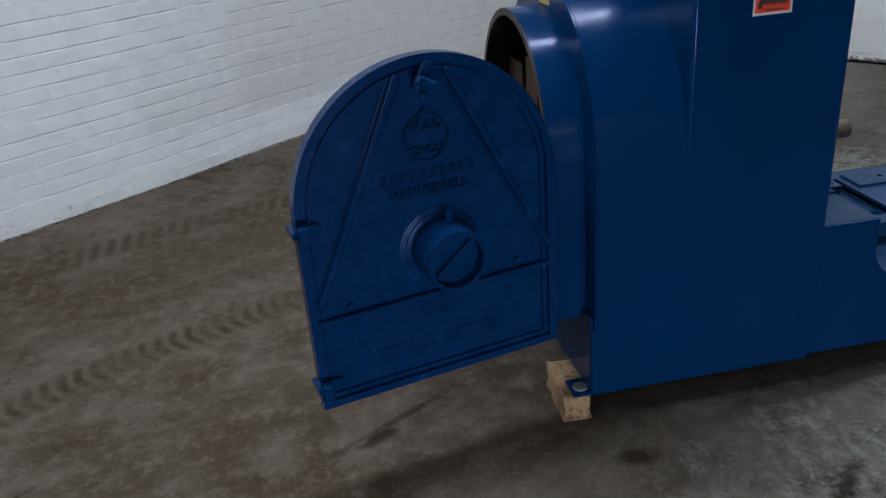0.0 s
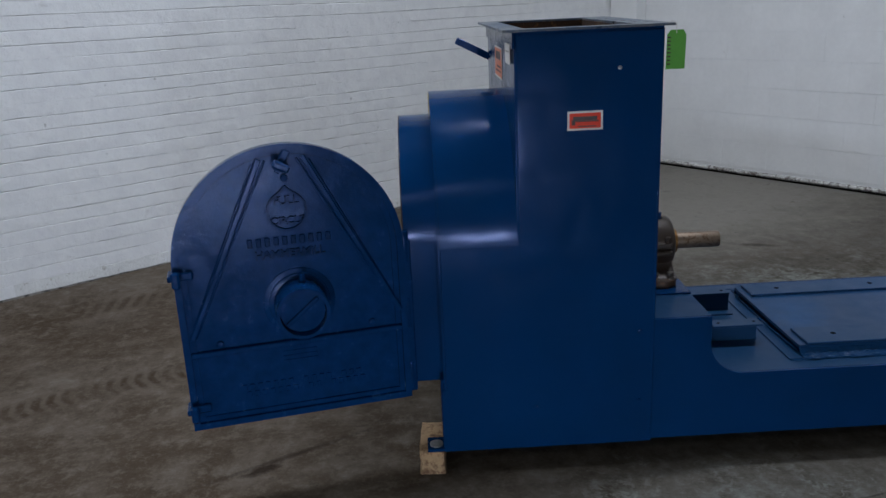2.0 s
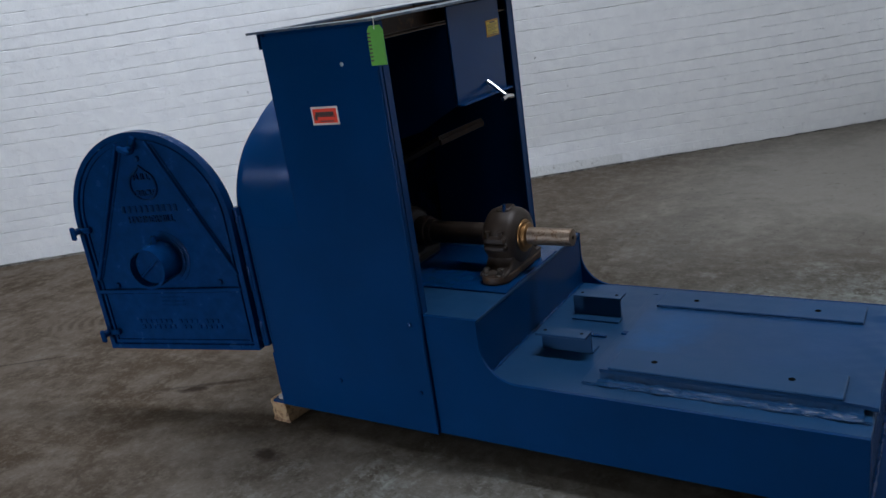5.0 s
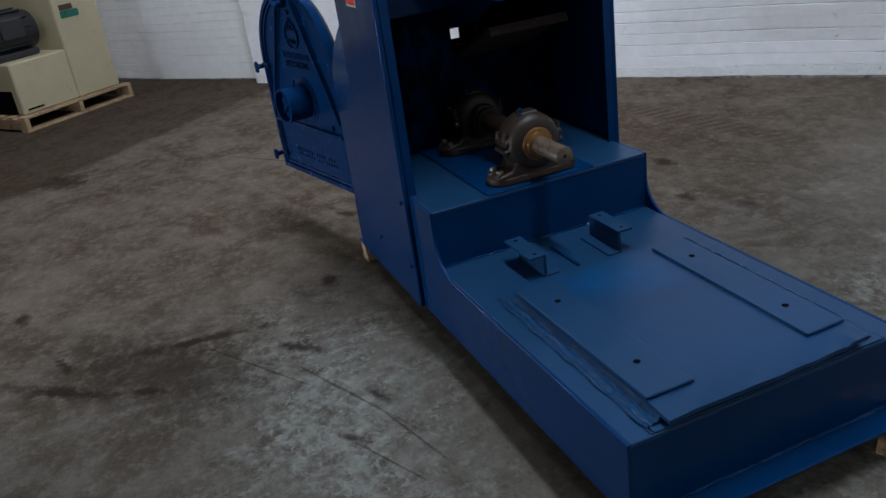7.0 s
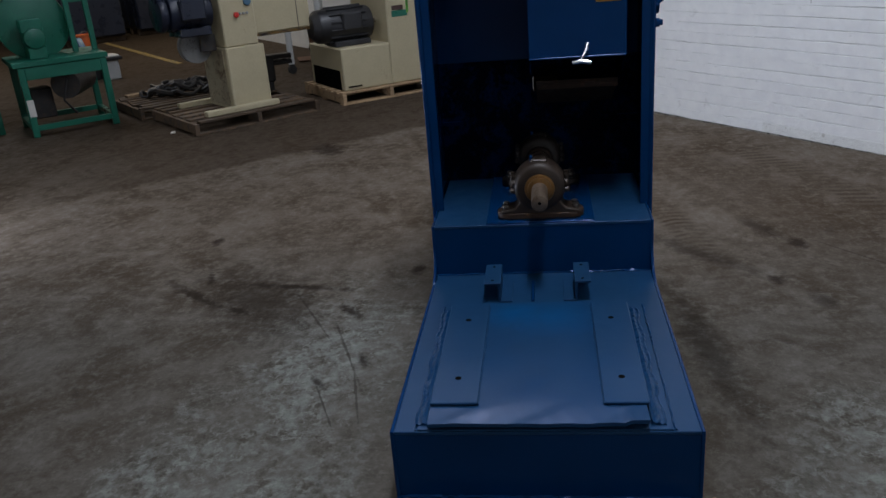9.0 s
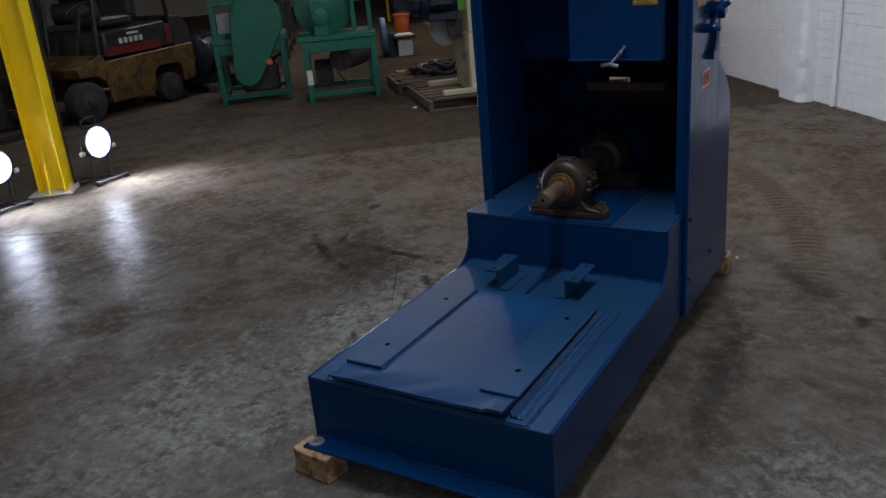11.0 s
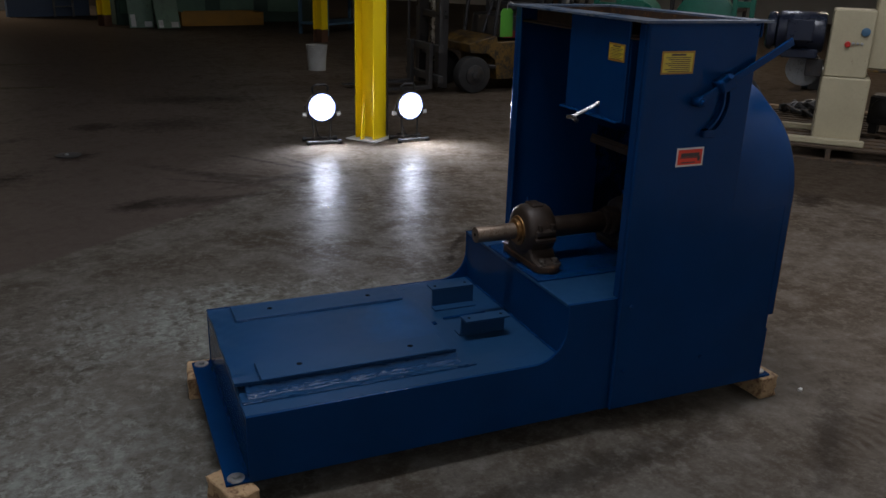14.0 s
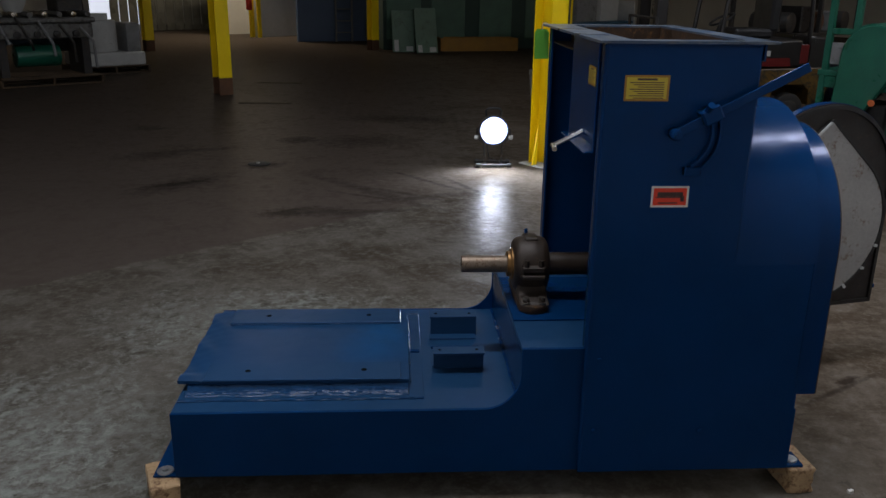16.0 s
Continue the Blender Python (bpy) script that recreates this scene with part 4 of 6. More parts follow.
def bearing(x, r, iron, foot_metal, ring_metal):
    """A split pillow block: a round-shouldered barrel, waisted pedestal, cap lugs, foot with rounded ends."""
    b = mesh()
    prof = ((-0.060, 0.62), (-0.058, 0.80), (-0.050, 0.92), (-0.034, 0.985), (0.0, 1.0), (0.034, 0.985), (0.050, 0.92), (0.058, 0.80), (0.060, 0.62))
    for (x0, r0), (x1, r1) in zip(prof, prof[1:]):
        add_cyl(b, (x + x0, 0, ZA), (x + x1, 0, ZA), r * r0, 32, r * r1, caps=False)
    for d, k in ((-0.0598, 0.625), (0.0598, 0.625)):
        add_cyl(b, (x + d - 0.0004, 0, ZA), (x + d + 0.0004, 0, ZA), r * k, 32)
    flare = [(-0.150, ZS + 0.030), (0.150, ZS + 0.030), (0.138, ZS + 0.043), (0.096, ZS + 0.050), (0.078, ZS + 0.072), (0.076, ZA - 0.02), (r * 0.93, ZA + 0.01),
             (-r * 0.93, ZA + 0.01), (-0.076, ZA - 0.02), (-0.078, ZS + 0.072), (-0.096, ZS + 0.050), (-0.138, ZS + 0.043)]
    add_prism(b, flare, "x", x - 0.050, x + 0.050, 0.005)
    for sd in (-1, 1):
        add_box(b, (x - 0.042, sd * r * 0.80, ZA - 0.024), (x + 0.042, sd * (r + 0.014), ZA - 0.003), 0.006)
        add_box(b, (x - 0.040, sd * r * 0.80, ZA - 0.001), (x + 0.040, sd * (r + 0.012), ZA + 0.026), 0.007)
        for dx in (-0.024, 0.024):
            add_cyl(b, (x + dx, sd * (r + 0.002), ZA + 0.02), (x + dx, sd * (r + 0.002), ZA + 0.044), 0.0095, 6)
    add_box(b, (x - 0.024, -0.032, ZA + r - 0.012), (x + 0.024, 0.032, ZA + r + 0.004), 0.005)
    house = part("bearing_housing", b, iron, mill, "brown greasy split pillow block bearing")
    base = mesh()
    add_box(base, (x - 0.052, -0.120, ZS + 0.006), (x + 0.052, 0.120, ZS + 0.0345), 0.006)
    for sd in (-1, 1):
        add_cyl(base, (x, sd * 0.112, ZS + 0.0062), (x, sd * 0.112, ZS + 0.0343), 0.0515, 28, bevel=0.005)
    foot = part("bearing_foot", base, foot_metal, mill, "greasy rusty bearing foot with rounded ends")
    part("seal", add_cyl(cyl((x + 0.05, 0, ZA), (x + 0.066, 0, ZA), r * 0.57, 30, 0.004), (x + 0.06, 0, ZA), (x + 0.079, 0, ZA), r * 0.45, 28, bevel=0.003), ring_metal, house, "rusty bronze shaft seal")
    part("grease_nipple", add_tube(mesh(), [(x + 0.01, -0.028, ZA + r - 0.006), (x + 0.012, -0.03, ZA + r + 0.018)], 0.006, 8), CAST, house, "small blue grease fitting")
    for y in (-0.130, 0.130):
        for dx in (-0.026, 0.026):
            part("bolt", add_cyl(cyl((x + dx, y, ZS + 0.034), (x + dx, y, ZS + 0.040), 0.019, 16), (x + dx, y, ZS + 0.04), (x + dx, y, ZS + 0.056), 0.0125, 6, bevel=0.001), GREASY_BOLT, foot, "greasy hold-down bolt")


bearing(0.112, 0.098, BROWN_IRON, RUST, BRASS)
# rear bearing: darker colours stand in for the shade inside the hood
bearing(-0.31, 0.090, BROWN_BLACK, BROWN_BLACK, DARK_RUST)
part("shaft_collar", add_cyl(cyl((-0.245, 0, ZA), (-0.205, 0, ZA), 0.056, 28, 0.006), (-0.206, 0, ZA), (-0.185, 0, ZA), 0.047, 28, bevel=0.003), DARK_RUST, mill, "rusty shaft collar")

# gate lever on the side plate
YL = 0.452
pv = Vector((-0.200, YL, 1.171))
lever = part("lever", add_box(mesh(), (-0.395, -0.005, -0.013), (0.0, 0.005, 0.013), 0.002, pose(pv.x, YL + 0.004, pv.z, 0, 27.7, 0)), BLUE, mill, "blue gate lever bar")
part("pivot", add_cyl(cyl((pv.x, 0.430, pv.z), (pv.x, YL + 0.022, pv.z), 0.017, 16, 0.003), (pv.x, YL + 0.02, pv.z), (pv.x, YL + 0.033, pv.z), 0.011, 6), BLUE, lever)
b = mesh()
add_box(b, (-0.028, -0.026, -0.022), (0.028, 0.030, 0.022), 0.005, pose(-0.290, YL, 1.226, 0, 27, 0))
add_cyl(b, (-0.276, YL + 0.02, 1.236), (-0.276, YL + 0.045, 1.256), 0.010, 8)
part("clamp", b, BLUE, lever)
for r0, r1 in ((0.102, 0.111), (0.125, 0.134)):
    p0 = [(pv.x + r0 * math.cos(radians(a)), pv.z + r0 * math.sin(radians(a))) for a in range(150, 246, 6)]
    p1 = [(pv.x + r1 * math.cos(radians(a)), pv.z + r1 * math.sin(radians(a))) for a in range(150, 246, 6)]
    part("quadrant", add_prism(mesh(), p0 + p1[::-1], "y", 0.434, 0.452, 0.001), BLUE, lever)
part("quadrant_end", box((-0.283, 0.431, 1.052), (-0.236, 0.456, 1.078), 0.003), BLUE, lever)


# stickers: each a thin plate with its print as bars
def sticker(name, axis, at, s, u0, u1, v0, v1, face, border, bars, label, parent=mill):
    """axis: the plate's normal; at: its plane; s: which way it faces; u, v: its span."""
    def slab(a, b, c, d, lift, thick):
        t = mesh()
        add_prism(t, [(a, c), (b, c), (b, d), (a, d)], axis, at + s * lift, at + s * (lift + thick))
        return t
    e = 0.006
    base = part(name, slab(u0, u1, v0, v1, 0.0006, 0.0008), border, parent, label)
    part("face", slab(u0 + e, u1 - e, v0 + e, v1 - e, 0.0014, 0.0005), face, base)
    for a, b, c, d in bars:
        w, h = u1 - u0, v1 - v0
        part("print_bar", slab(u0 + a * w, u0 + b * w, v0 + c * h, v0 + d * h, 0.0019, 0.0004), INK, base)


BRAND = ((0.16, 0.84, 0.50, 0.72), (0.12, 0.22, 0.28, 0.55), (0.18, 0.88, 0.44, 0.49), (0.3, 0.8, 0.18, 0.24))
PRINT = ((0.28, 0.72, 0.80, 0.88),) + tuple((0.12, 0.88 - 0.09 * (k % 3), 0.70 - 0.085 * k, 0.735 - 0.085 * k) for k in range(8))
sticker("red_sticker", "y", -0.4335, -1, -0.277, -0.173, 1.126, 1.182, RED_ST, WHITE_ST, BRAND, "red sticker with white edge")
sticker("red_sticker", "y", 0.4340, 1, -0.262, -0.154, 0.958, 1.020, RED_ST, WHITE_ST, BRAND, "red sticker with white edge")
sticker("yellow_sticker", "y", 0.4355, 1, -0.176, -0.052, 1.258, 1.328, YELLOW_ST, OCHRE, PRINT, "yellow notice sticker")
sticker("yellow_sticker", "x", -0.003, 1, 0.222, 0.313, 1.280, 1.336, YELLOW_ST, OCHRE, PRINT, "yellow notice sticker")
sticker("orange_sticker", "x", HX - 0.0045, -1, -0.102, 0.124, 1.247, 1.350, ORANGE_ST, WHITE_ST, ((0.15, 0.85, 0.6, 0.85), (0.15, 0.85, 0.2, 0.26), (0.15, 0.7, 0.34, 0.4)), "orange warning sticker")
sticker("white_sticker", "x", HX - 0.0105, -1, -0.388, -0.262, 1.318, 1.376, WHITE_ST, WHITE_ST, ((0.2, 0.8, 0.6, 0.66),), "small white label")
sticker("yellow_sticker", "x", -0.6725, -1, -0.06, 0.03, 1.14, 1.205, YELLOW_ST, YELLOW_ST, ((0.2, 0.8, 0.5, 0.6),), "worn yellow label on the drum face")

# open door
DOOR_M = pose(-0.780, -0.376, 0, 0, 0, 193.2)
DW, D0, DS = 0.682, 0.282, 0.795
half = DW / 2


def dline(k, foot=D0):
    return [(u + half, z) for u, z in arch(half - k, foot + k, DS, 40)]


door = part("door", add_prism(mesh(), dline(0.012), "y", -0.012, 0.010), CAST, mill, "heavy cast blue door, swung wide open", DOOR_M)
part("rim", add_band(mesh(), dline(0), dline(0.020), "y", -0.014, 0.022), CAST, door)
part("inner_bead", add_band(mesh(), dline(0.030), dline(0.038), "y", 0.009, 0.018), CAST, door)


def rib(p, q, w=0.012, h=0.026):
    (a, b), (c, d) = p, q
    L = math.hypot(c - a, d - b)
    nx, nz = -(d - b) / L * w, (c - a) / L * w
    return add_prism(mesh(), [(a + nx, b + nz), (c + nx, d + nz), (c - nx, d - nz), (a - nx, b - nz)], "y", 0.009, h, 0.003)


for p, q in (((0.406, 1.098), (0.652, 0.575)), ((0.284, 1.098), (0.022, 0.585)), ((0.020, 0.528), (0.662, 0.526))):
    part("rib", rib(p, q, 0.008, 0.030), CAST, door)
for du in (-0.016, 0.016):
    part("rib", rib((0.406 + du, 1.092), (0.648 + du * 0.5, 0.58), 0.004, 0.018), CAST, door)
    part("rib", rib((0.284 + du, 1.092), (0.028 + du * 0.5, 0.595), 0.004, 0.018), CAST, door)
PU, PZ = 0.328, 0.652
flange = part("vent_flange", add_cyl(cyl((PU, 0.009, PZ), (PU, 0.013, PZ), 0.108, 36, 0.002), (PU, 0.012, PZ), (PU, 0.018, PZ), 0.092, 36, bevel=0.003), CAST, door)
b = mesh()
add_band(b, ring(PU, PZ, 0.078, 32), ring(PU, PZ, 0.068, 32), "y", 0.017, 0.125)
part("vent_pipe", b, CAST, door, "short round blue vent pipe")
b = cyl((PU, 0.088, PZ), (PU, 0.094, PZ), 0.0665, 32)
add_prism(b, [(PU + 0.05, PZ - 0.033), (PU + 0.044, PZ - 0.042), (PU - 0.05, PZ + 0.033), (PU - 0.044, PZ + 0.042)], "y", 0.0935, 0.106, 0.002)
part("damper", b, CAST, door, "round damper plate with a bar across")
part("damper_screw", cyl((PU - 0.01, 0.06, PZ + 0.075), (PU - 0.012, 0.06, PZ + 0.105), 0.009, 10), CAST, door)
# emblem ring with lettering, cast words
drop = [(0.340 + (u - 0.340), z + max(0.0, 0.022 - abs(u - 0.340)) * (0.75 if z > 0.937 else 0)) for u, z in ring(0.340, 0.937, 0.060, 36)]
part("emblem", add_band(mesh(), drop, [(0.340 + (u - 0.340) * 0.885, 0.937 + (z - 0.937) * 0.885) for u, z in drop], "y", 0.0095, 0.018), DARK_CAST, door, "raised round emblem")
FACE = pose(0, 0, 0, 90, 0, 180)
letters("FULL", 0.034, DARK_CAST, door, pose(0.340, 0.012, 0.968) @ FACE, 0.0045, "cast_word")
letters("CIRCLE", 0.030, DARK_CAST, door, pose(0.340, 0.012, 0.908) @ FACE, 0.0045, "cast_word")
for k in range(10):
    u = 0.458 - 0.0255 * k
    part("cast_bar", box((u - 0.009, 0.0095, 0.835), (u + 0.006, 0.0150, 0.862), 0.002), DARK_CAST, door)
letters("HAMMERMILL", 0.034, DARK_CAST, door, pose(0.342, 0.012, 0.808) @ FACE, 0.0045, "cast_word")
for k in range(3):
    part("cast_bar", box((0.290, 0.0095, 0.463 + 0.015 * k), (0.395, 0.013, 0.468 + 0.015 * k), 0.001), CAST, door)
for row, z in enumerate((0.397, 0.373)):
    for k in range(16):
        if k in (7, 12 - row * 2):
            continue
        u = 0.520 - 0.0235 * k - 0.012 * row
        part("cast_bar", box((u - 0.008, 0.0095, z - 0.008), (u + 0.007, 0.0145, z + 0.008), 0.001), CAST, door)
for u, z in ((0.339, 1.036), (0.575, 0.549), (0.112, 0.556)):
    part("bolt_head", cyl((u, 0.009, z), (u, 0.021, z), 0.011, 12, 0.003), CAST, door)
for u, z, a in ((0.660, 0.778, 0), (0.658, 0.353, 0), (0.342, 1.088, 60)):
    b = mesh()
    add_box(b, (-0.035, 0.012, -0.012), (0.03, 0.030, 0.012), 0.004)
    add_cyl(b, (0.012, 0.02, 0), (0.012, 0.062, 0), 0.011, 10, bevel=0.002)
    add_box(b, (0.0, 0.055, -0.026), (0.024, 0.070, 0.026), 0.006)
    add_box(b, (0.02, -0.02, -0.009), (0.036, 0.045, 0.009), 0.003)
    part("latch", b, CAST, door, "wing-nut door latch", pose(u, 0, z, 0, a, 0))
for z in (0.34, 0.56, 0.78):
    part("hinge", add_box(cyl((-0.008, -0.015, z - 0.05), (-0.008, -0.015, z + 0.05), 0.014, 14, 0.002), (-0.02, -0.03, z - 0.03), (0.05, -0.014, z + 0.03), 0.003), CAST, door)
part("hinge_bar", box((-0.026, -0.040, 0.286), (-0.001, -0.004, 0.80), 0.003), CAST, door)
# inside of the door: a full-circle liner with a pointed top
def teardrop(r0, c0, r1, c1, n=14):
    """An outline round two circles."""
    (x0, z0), (x1, z1) = c0, c1
    a = math.atan2(z1 - z0, x1 - x0)
    d = math.hypot(x1 - x0, z1 - z0)
    o = math.acos((r0 - r1) / d)
    pts = [(x0 + r0 * math.cos(a + o + (2 * math.pi - 2 * o) * k / n), z0 + r0 * math.sin(a + o + (2 * math.pi - 2 * o) * k / n)) for k in range(n + 1)]
    return pts + [(x1 + r1 * math.cos(a - o + 2 * o * k / n), z1 + r1 * math.sin(a - o + 2 * o * k / n)) for k in range(n + 1)]


CZ = 0.640
part("inner_casting", add_prism(mesh(), dline(0.003), "y", -0.0195, -0.0143), BROWN_BLACK, door, "brown oily bare iron")
part("inner_rim", add_band(mesh(), dline(0.008), dline(0.022), "y", -0.028, -0.0197), BLACK_IRON, door, "worn black iron rim")
part("liner", add_prism(mesh(), teardrop(0.316, (half, CZ), 0.012, (half, 1.050), 40), "y", -0.028, -0.0197), DULL, door, "worn grey steel liner plate")
part("liner_edge", add_band(mesh(), teardrop(0.328, (half, CZ), 0.024, (half, 1.050), 40), teardrop(0.3165, (half, CZ), 0.0125, (half, 1.050), 40), "y", -0.032, -0.0197), BLACK_IRON, door, "dark oily steel edge")
part("liner_strip", add_prism(mesh(), [(0.325, 1.064), (0.337, 1.064), (0.075, 0.812), (0.060, 0.820)], "y", -0.036, -0.0322), PALE, door, "pale steel strip")
rd = random.Random(23)
for k in range(9):
    a = radians(190 + 19 * k)
    part("bare_chip", box((-0.010, -0.0335, -0.006), (0.010, -0.0322, 0.006), 0.0015, pose(half + 0.322 * math.cos(a), 0, CZ + 0.322 * math.sin(a), 0, rd.uniform(0, 90), 0)), PALE, door, "bare bright chip")
# green tag on a wire at the hopper corner
tag = part("tag", add_prism(mesh(), [(-0.002, 1.292), (0.052, 1.292), (0.054, 1.385), (0.045, 1.400), (0.010, 1.400), (0.0, 1.388)], "y", -0.4605, -0.4595), TAG, mill, "green paper tag on a wire")
part("tag_wire", add_tube(mesh(), [(0.026, -0.4612, 1.39), (0.026, -0.458, 1.418), (0.018, -0.447, 1.424), (0.01, -0.44, 1.420)], 0.0012, 6), WHITE_ST, tag)
for k in range(8):
    part("print_bar", box((0.000, -0.4612, 1.304 + 0.0105 * k), (0.010, -0.4606, 1.308 + 0.0105 * k)), INK, tag)

# ---- wood blocks ----
for cx, cy, rz, sx, sy in ((-0.716, -0.322, -3, 0.085, 0.20), (-0.728, 0.365, 3, 0.088, 0.15), (1.303, 0.392, 22, 0.088, 0.165), (1.303, -0.372, -6, 0.088, 0.15)):
    b = box((-sx / 2, -sy / 2, 0.0), (sx / 2, sy / 2, ZB), 0.004)
    bmesh.ops.subdivide_edges(b, edges=[e for e in b.edges if e.calc_length() > 0.03], cuts=3, use_grid_fill=True)
    for v in b.verts:
        v.co += Vector((rnd.uniform(-1, 1), rnd.uniform(-1, 1), 0)) * 0.0022
        if 0.01 < v.co.z < ZB - 0.012 and abs(v.co.x) > sx / 2 - 0.008 and abs(v.co.y) > sy / 2 - 0.008:
            v.co -= Vector((math.copysign(1, v.co.x), math.copysign(1, v.co.y), 0)) * rnd.uniform(0, 0.007)
    solid("wood_block", b, LUMBER, "short rough sawn pine block under a corner of the machine", "wood block", pose(cx, cy, 0, 0, 0, rz), "blocks under the machine")


# ---- work lights at the column ----
def work_light(m, watts):
    t = thing("work_light", m, "lit round portable work light on a tubular floor stand", "work light", "work lights at the column")
    head = pose(0, 0, 0.318, 1, 0, 0)
    b = mesh()
    add_cyl(b, (0, -0.075, 0), (0, 0.0, 0), 0.075, 32, 0.128)
    add_band(b, ring(0, 0, 0.134, 32), ring(0, 0, 0.119, 32), "y", -0.02, 0.016)
    case = part("lamp_head", b, BLACK, t, "", head)
    dome = mesh()
    for k in range(5):
        r0, r1 = 0.103 * math.cos(k * 0.3), 0.103 * math.cos((k + 1) * 0.3)
        add_cyl(dome, (0, 0.012 * k, 0), (0, 0.012 * (k + 1), 0), r0, 36, r1, caps=k == 4)
    part("lens", dome, LAMP_ON, case, "bright lit lens")
    # added glowing ring in place of the lens's blurred halo
    part("lens_halo", add_band(mesh(), ring(0, 0, 0.118, 36), ring(0, 0, 0.1035, 36), "y", 0.006, 0.018), HALO_RING, case)
    b = add_tube(mesh(), [(-0.065, -0.05, 0.115), (-0.07, -0.045, 0.17), (-0.045, -0.03, 0.192), (0.045, -0.03, 0.192), (0.07, -0.045, 0.17), (0.065, -0.05, 0.115)], 0.010, 8)
    part("handle", b, BLACK, t, "", head)
    b = add_tube(mesh(), [(-0.145, -0.01, 0.335), (-0.150, -0.01, 0.25), (-0.085, -0.01, 0.205), (-0.070, 0.0, 0.03)], 0.009, 8)
    add_tube(b, [(0.145, -0.01, 0.335), (0.150, -0.01, 0.25), (0.085, -0.01, 0.205), (0.070, 0.0, 0.03)], 0.009, 8)
    add_tube(b, [(-0.15, -0.01, 0.25), (0.15, -0.01, 0.25)], 0.008, 8)
    part("bracket", b, DARK, t)
    b = add_tube(mesh(), [(-0.135, 0.08, 0.022), (0.135, 0.08, 0.022)], 0.0125, 8)
    add_tube(b, [(-0.135, -0.10, 0.022), (0.135, -0.10, 0.022)], 0.0125, 8)
    for x in (-0.07, 0.07):
        add_tube(b, [(x, -0.1, 0.026), (x, 0.08, 0.026)], 0.010, 8)
    part("stand", b, DARK, t, "dark steel tube stand")
    for x in (-0.135, 0.135):
        for y in (-0.10, 0.08):
            part("rubber_foot", cyl((x - 0.014 * (1 if x > 0 else -1), y, 0.021), (x + 0.022 * (1 if x > 0 else -1), y, 0.021), 0.021, 12, 0.003), BLACK, t)
        part("knob", cyl((x, -0.01, 0.255), (x + (0.035 if x > 0 else -0.035), -0.01, 0.255), 0.020, 12, 0.004), PALE, t, "pale clamp knob")
    part("cable", add_tube(mesh(), [(0.03, -0.07, 0.30), (0.05, -0.06, 0.15), (0.03, -0.03, 0.06), (-0.02, -0.05, 0.02), (-0.05, -0.2, 0.008), (-0.02, -0.3, 0.008)], 0.005, 6), BLACK, t)
    lamp = area_light("work_lamp", m @ head @ pose(0, 0.066, 0, 62, 0, 0), 0.17, 0.17, watts, (0.72, 0.81, 1.0), "DISK", 135)
    return t


work_light(pose(-0.283, -4.545, 0, 0, 0, -2), 22)
work_light(pose(-1.075, -4.44, 0, 0, 0, 6), 22)


# ---- columns ----
def column(m, base=False):
    t = thing("steel_column", m, "yellow painted steel I-beam column" + (" beside two work lights" if base else ""), "column", "hall columns")
    line = [(-.10, -.10), (.10, -.10), (.10, -.088), (.006, -.088), (.006, .088), (.10, .088), (.10, .10), (-.10, .10), (-.10, .088), (-.006, .088), (-.006, -.088), (-.10, -.088)]
    part("beam", add_prism(mesh(), line, "z", 0.24 if not base else 0.012, CEILING - 0.002), YELLOW, t)
    if base:
        part("base_plate", box((-0.17, -0.16, 0), (0.17, 0.16, 0.012), 0.003), PALE, t, "worn pale base plate")
        for x in (-0.105, 0.105):
            part("gusset", add_prism(mesh(), [(x, 0.012), (x * 1.55, 0.012), (x, 0.34)], "y", -0.006, 0.006), YELLOW, t)
        b = add_tube(mesh(), [(-0.10, 0.115, 0.02), (-0.104, 0.112, 0.8), (-0.10, 0.112, CEILING - 0.01)], 0.008, 6)
        part("cord", b, BLACK, t, "thin dark cord")
    else:
        part("scraped_foot", add_prism(mesh(), line, "z", 0.002, 0.24), SCRAPED, t, "bare brown scraped foot")
    return t


column(pose(-0.76, -4.62, 0, 0, 0, 38), True)
column(pose(3.05, -9.33, 0, 0, 0, 38))
column(pose(-2.62, -13.45, 0, 0, 0, 38))
column(pose(1.15, -17.5, 0, 0, 0, 38))
column(pose(6.2, -16.8, 0, 0, 0, 38))


def bucket(m):
    t = thing("bucket", m, "white plastic bucket with a wire handle on the floor", "bucket")
    n = 24
    b = mesh()
    add_cyl(b, (0, 0, 0.004), (0, 0, 0.36), 0.125, n, 0.150, caps=False)
    add_cyl(b, (0, 0, 0.0), (0, 0, 0.01), 0.126, n)
    for z in (0.30, 0.325, 0.352):
        add_band(b, ring(0, 0, 0.158, n), ring(0, 0, 0.144, n), "z", z, z + 0.009)
    part("pail", b, BUCKET, t)
    part("wire_handle", add_tube(mesh(), [(0.155 * math.cos(a), -0.05 * math.sin(a) + 0.155 * 0, 0.32 - 0.13 * math.sin(a)) for a in [math.pi * k / 10 for k in range(11)]], 0.003, 6), GREY, t)
    return t


bucket(pose(-1.50, -9.42, 0, 0, 0, 20))


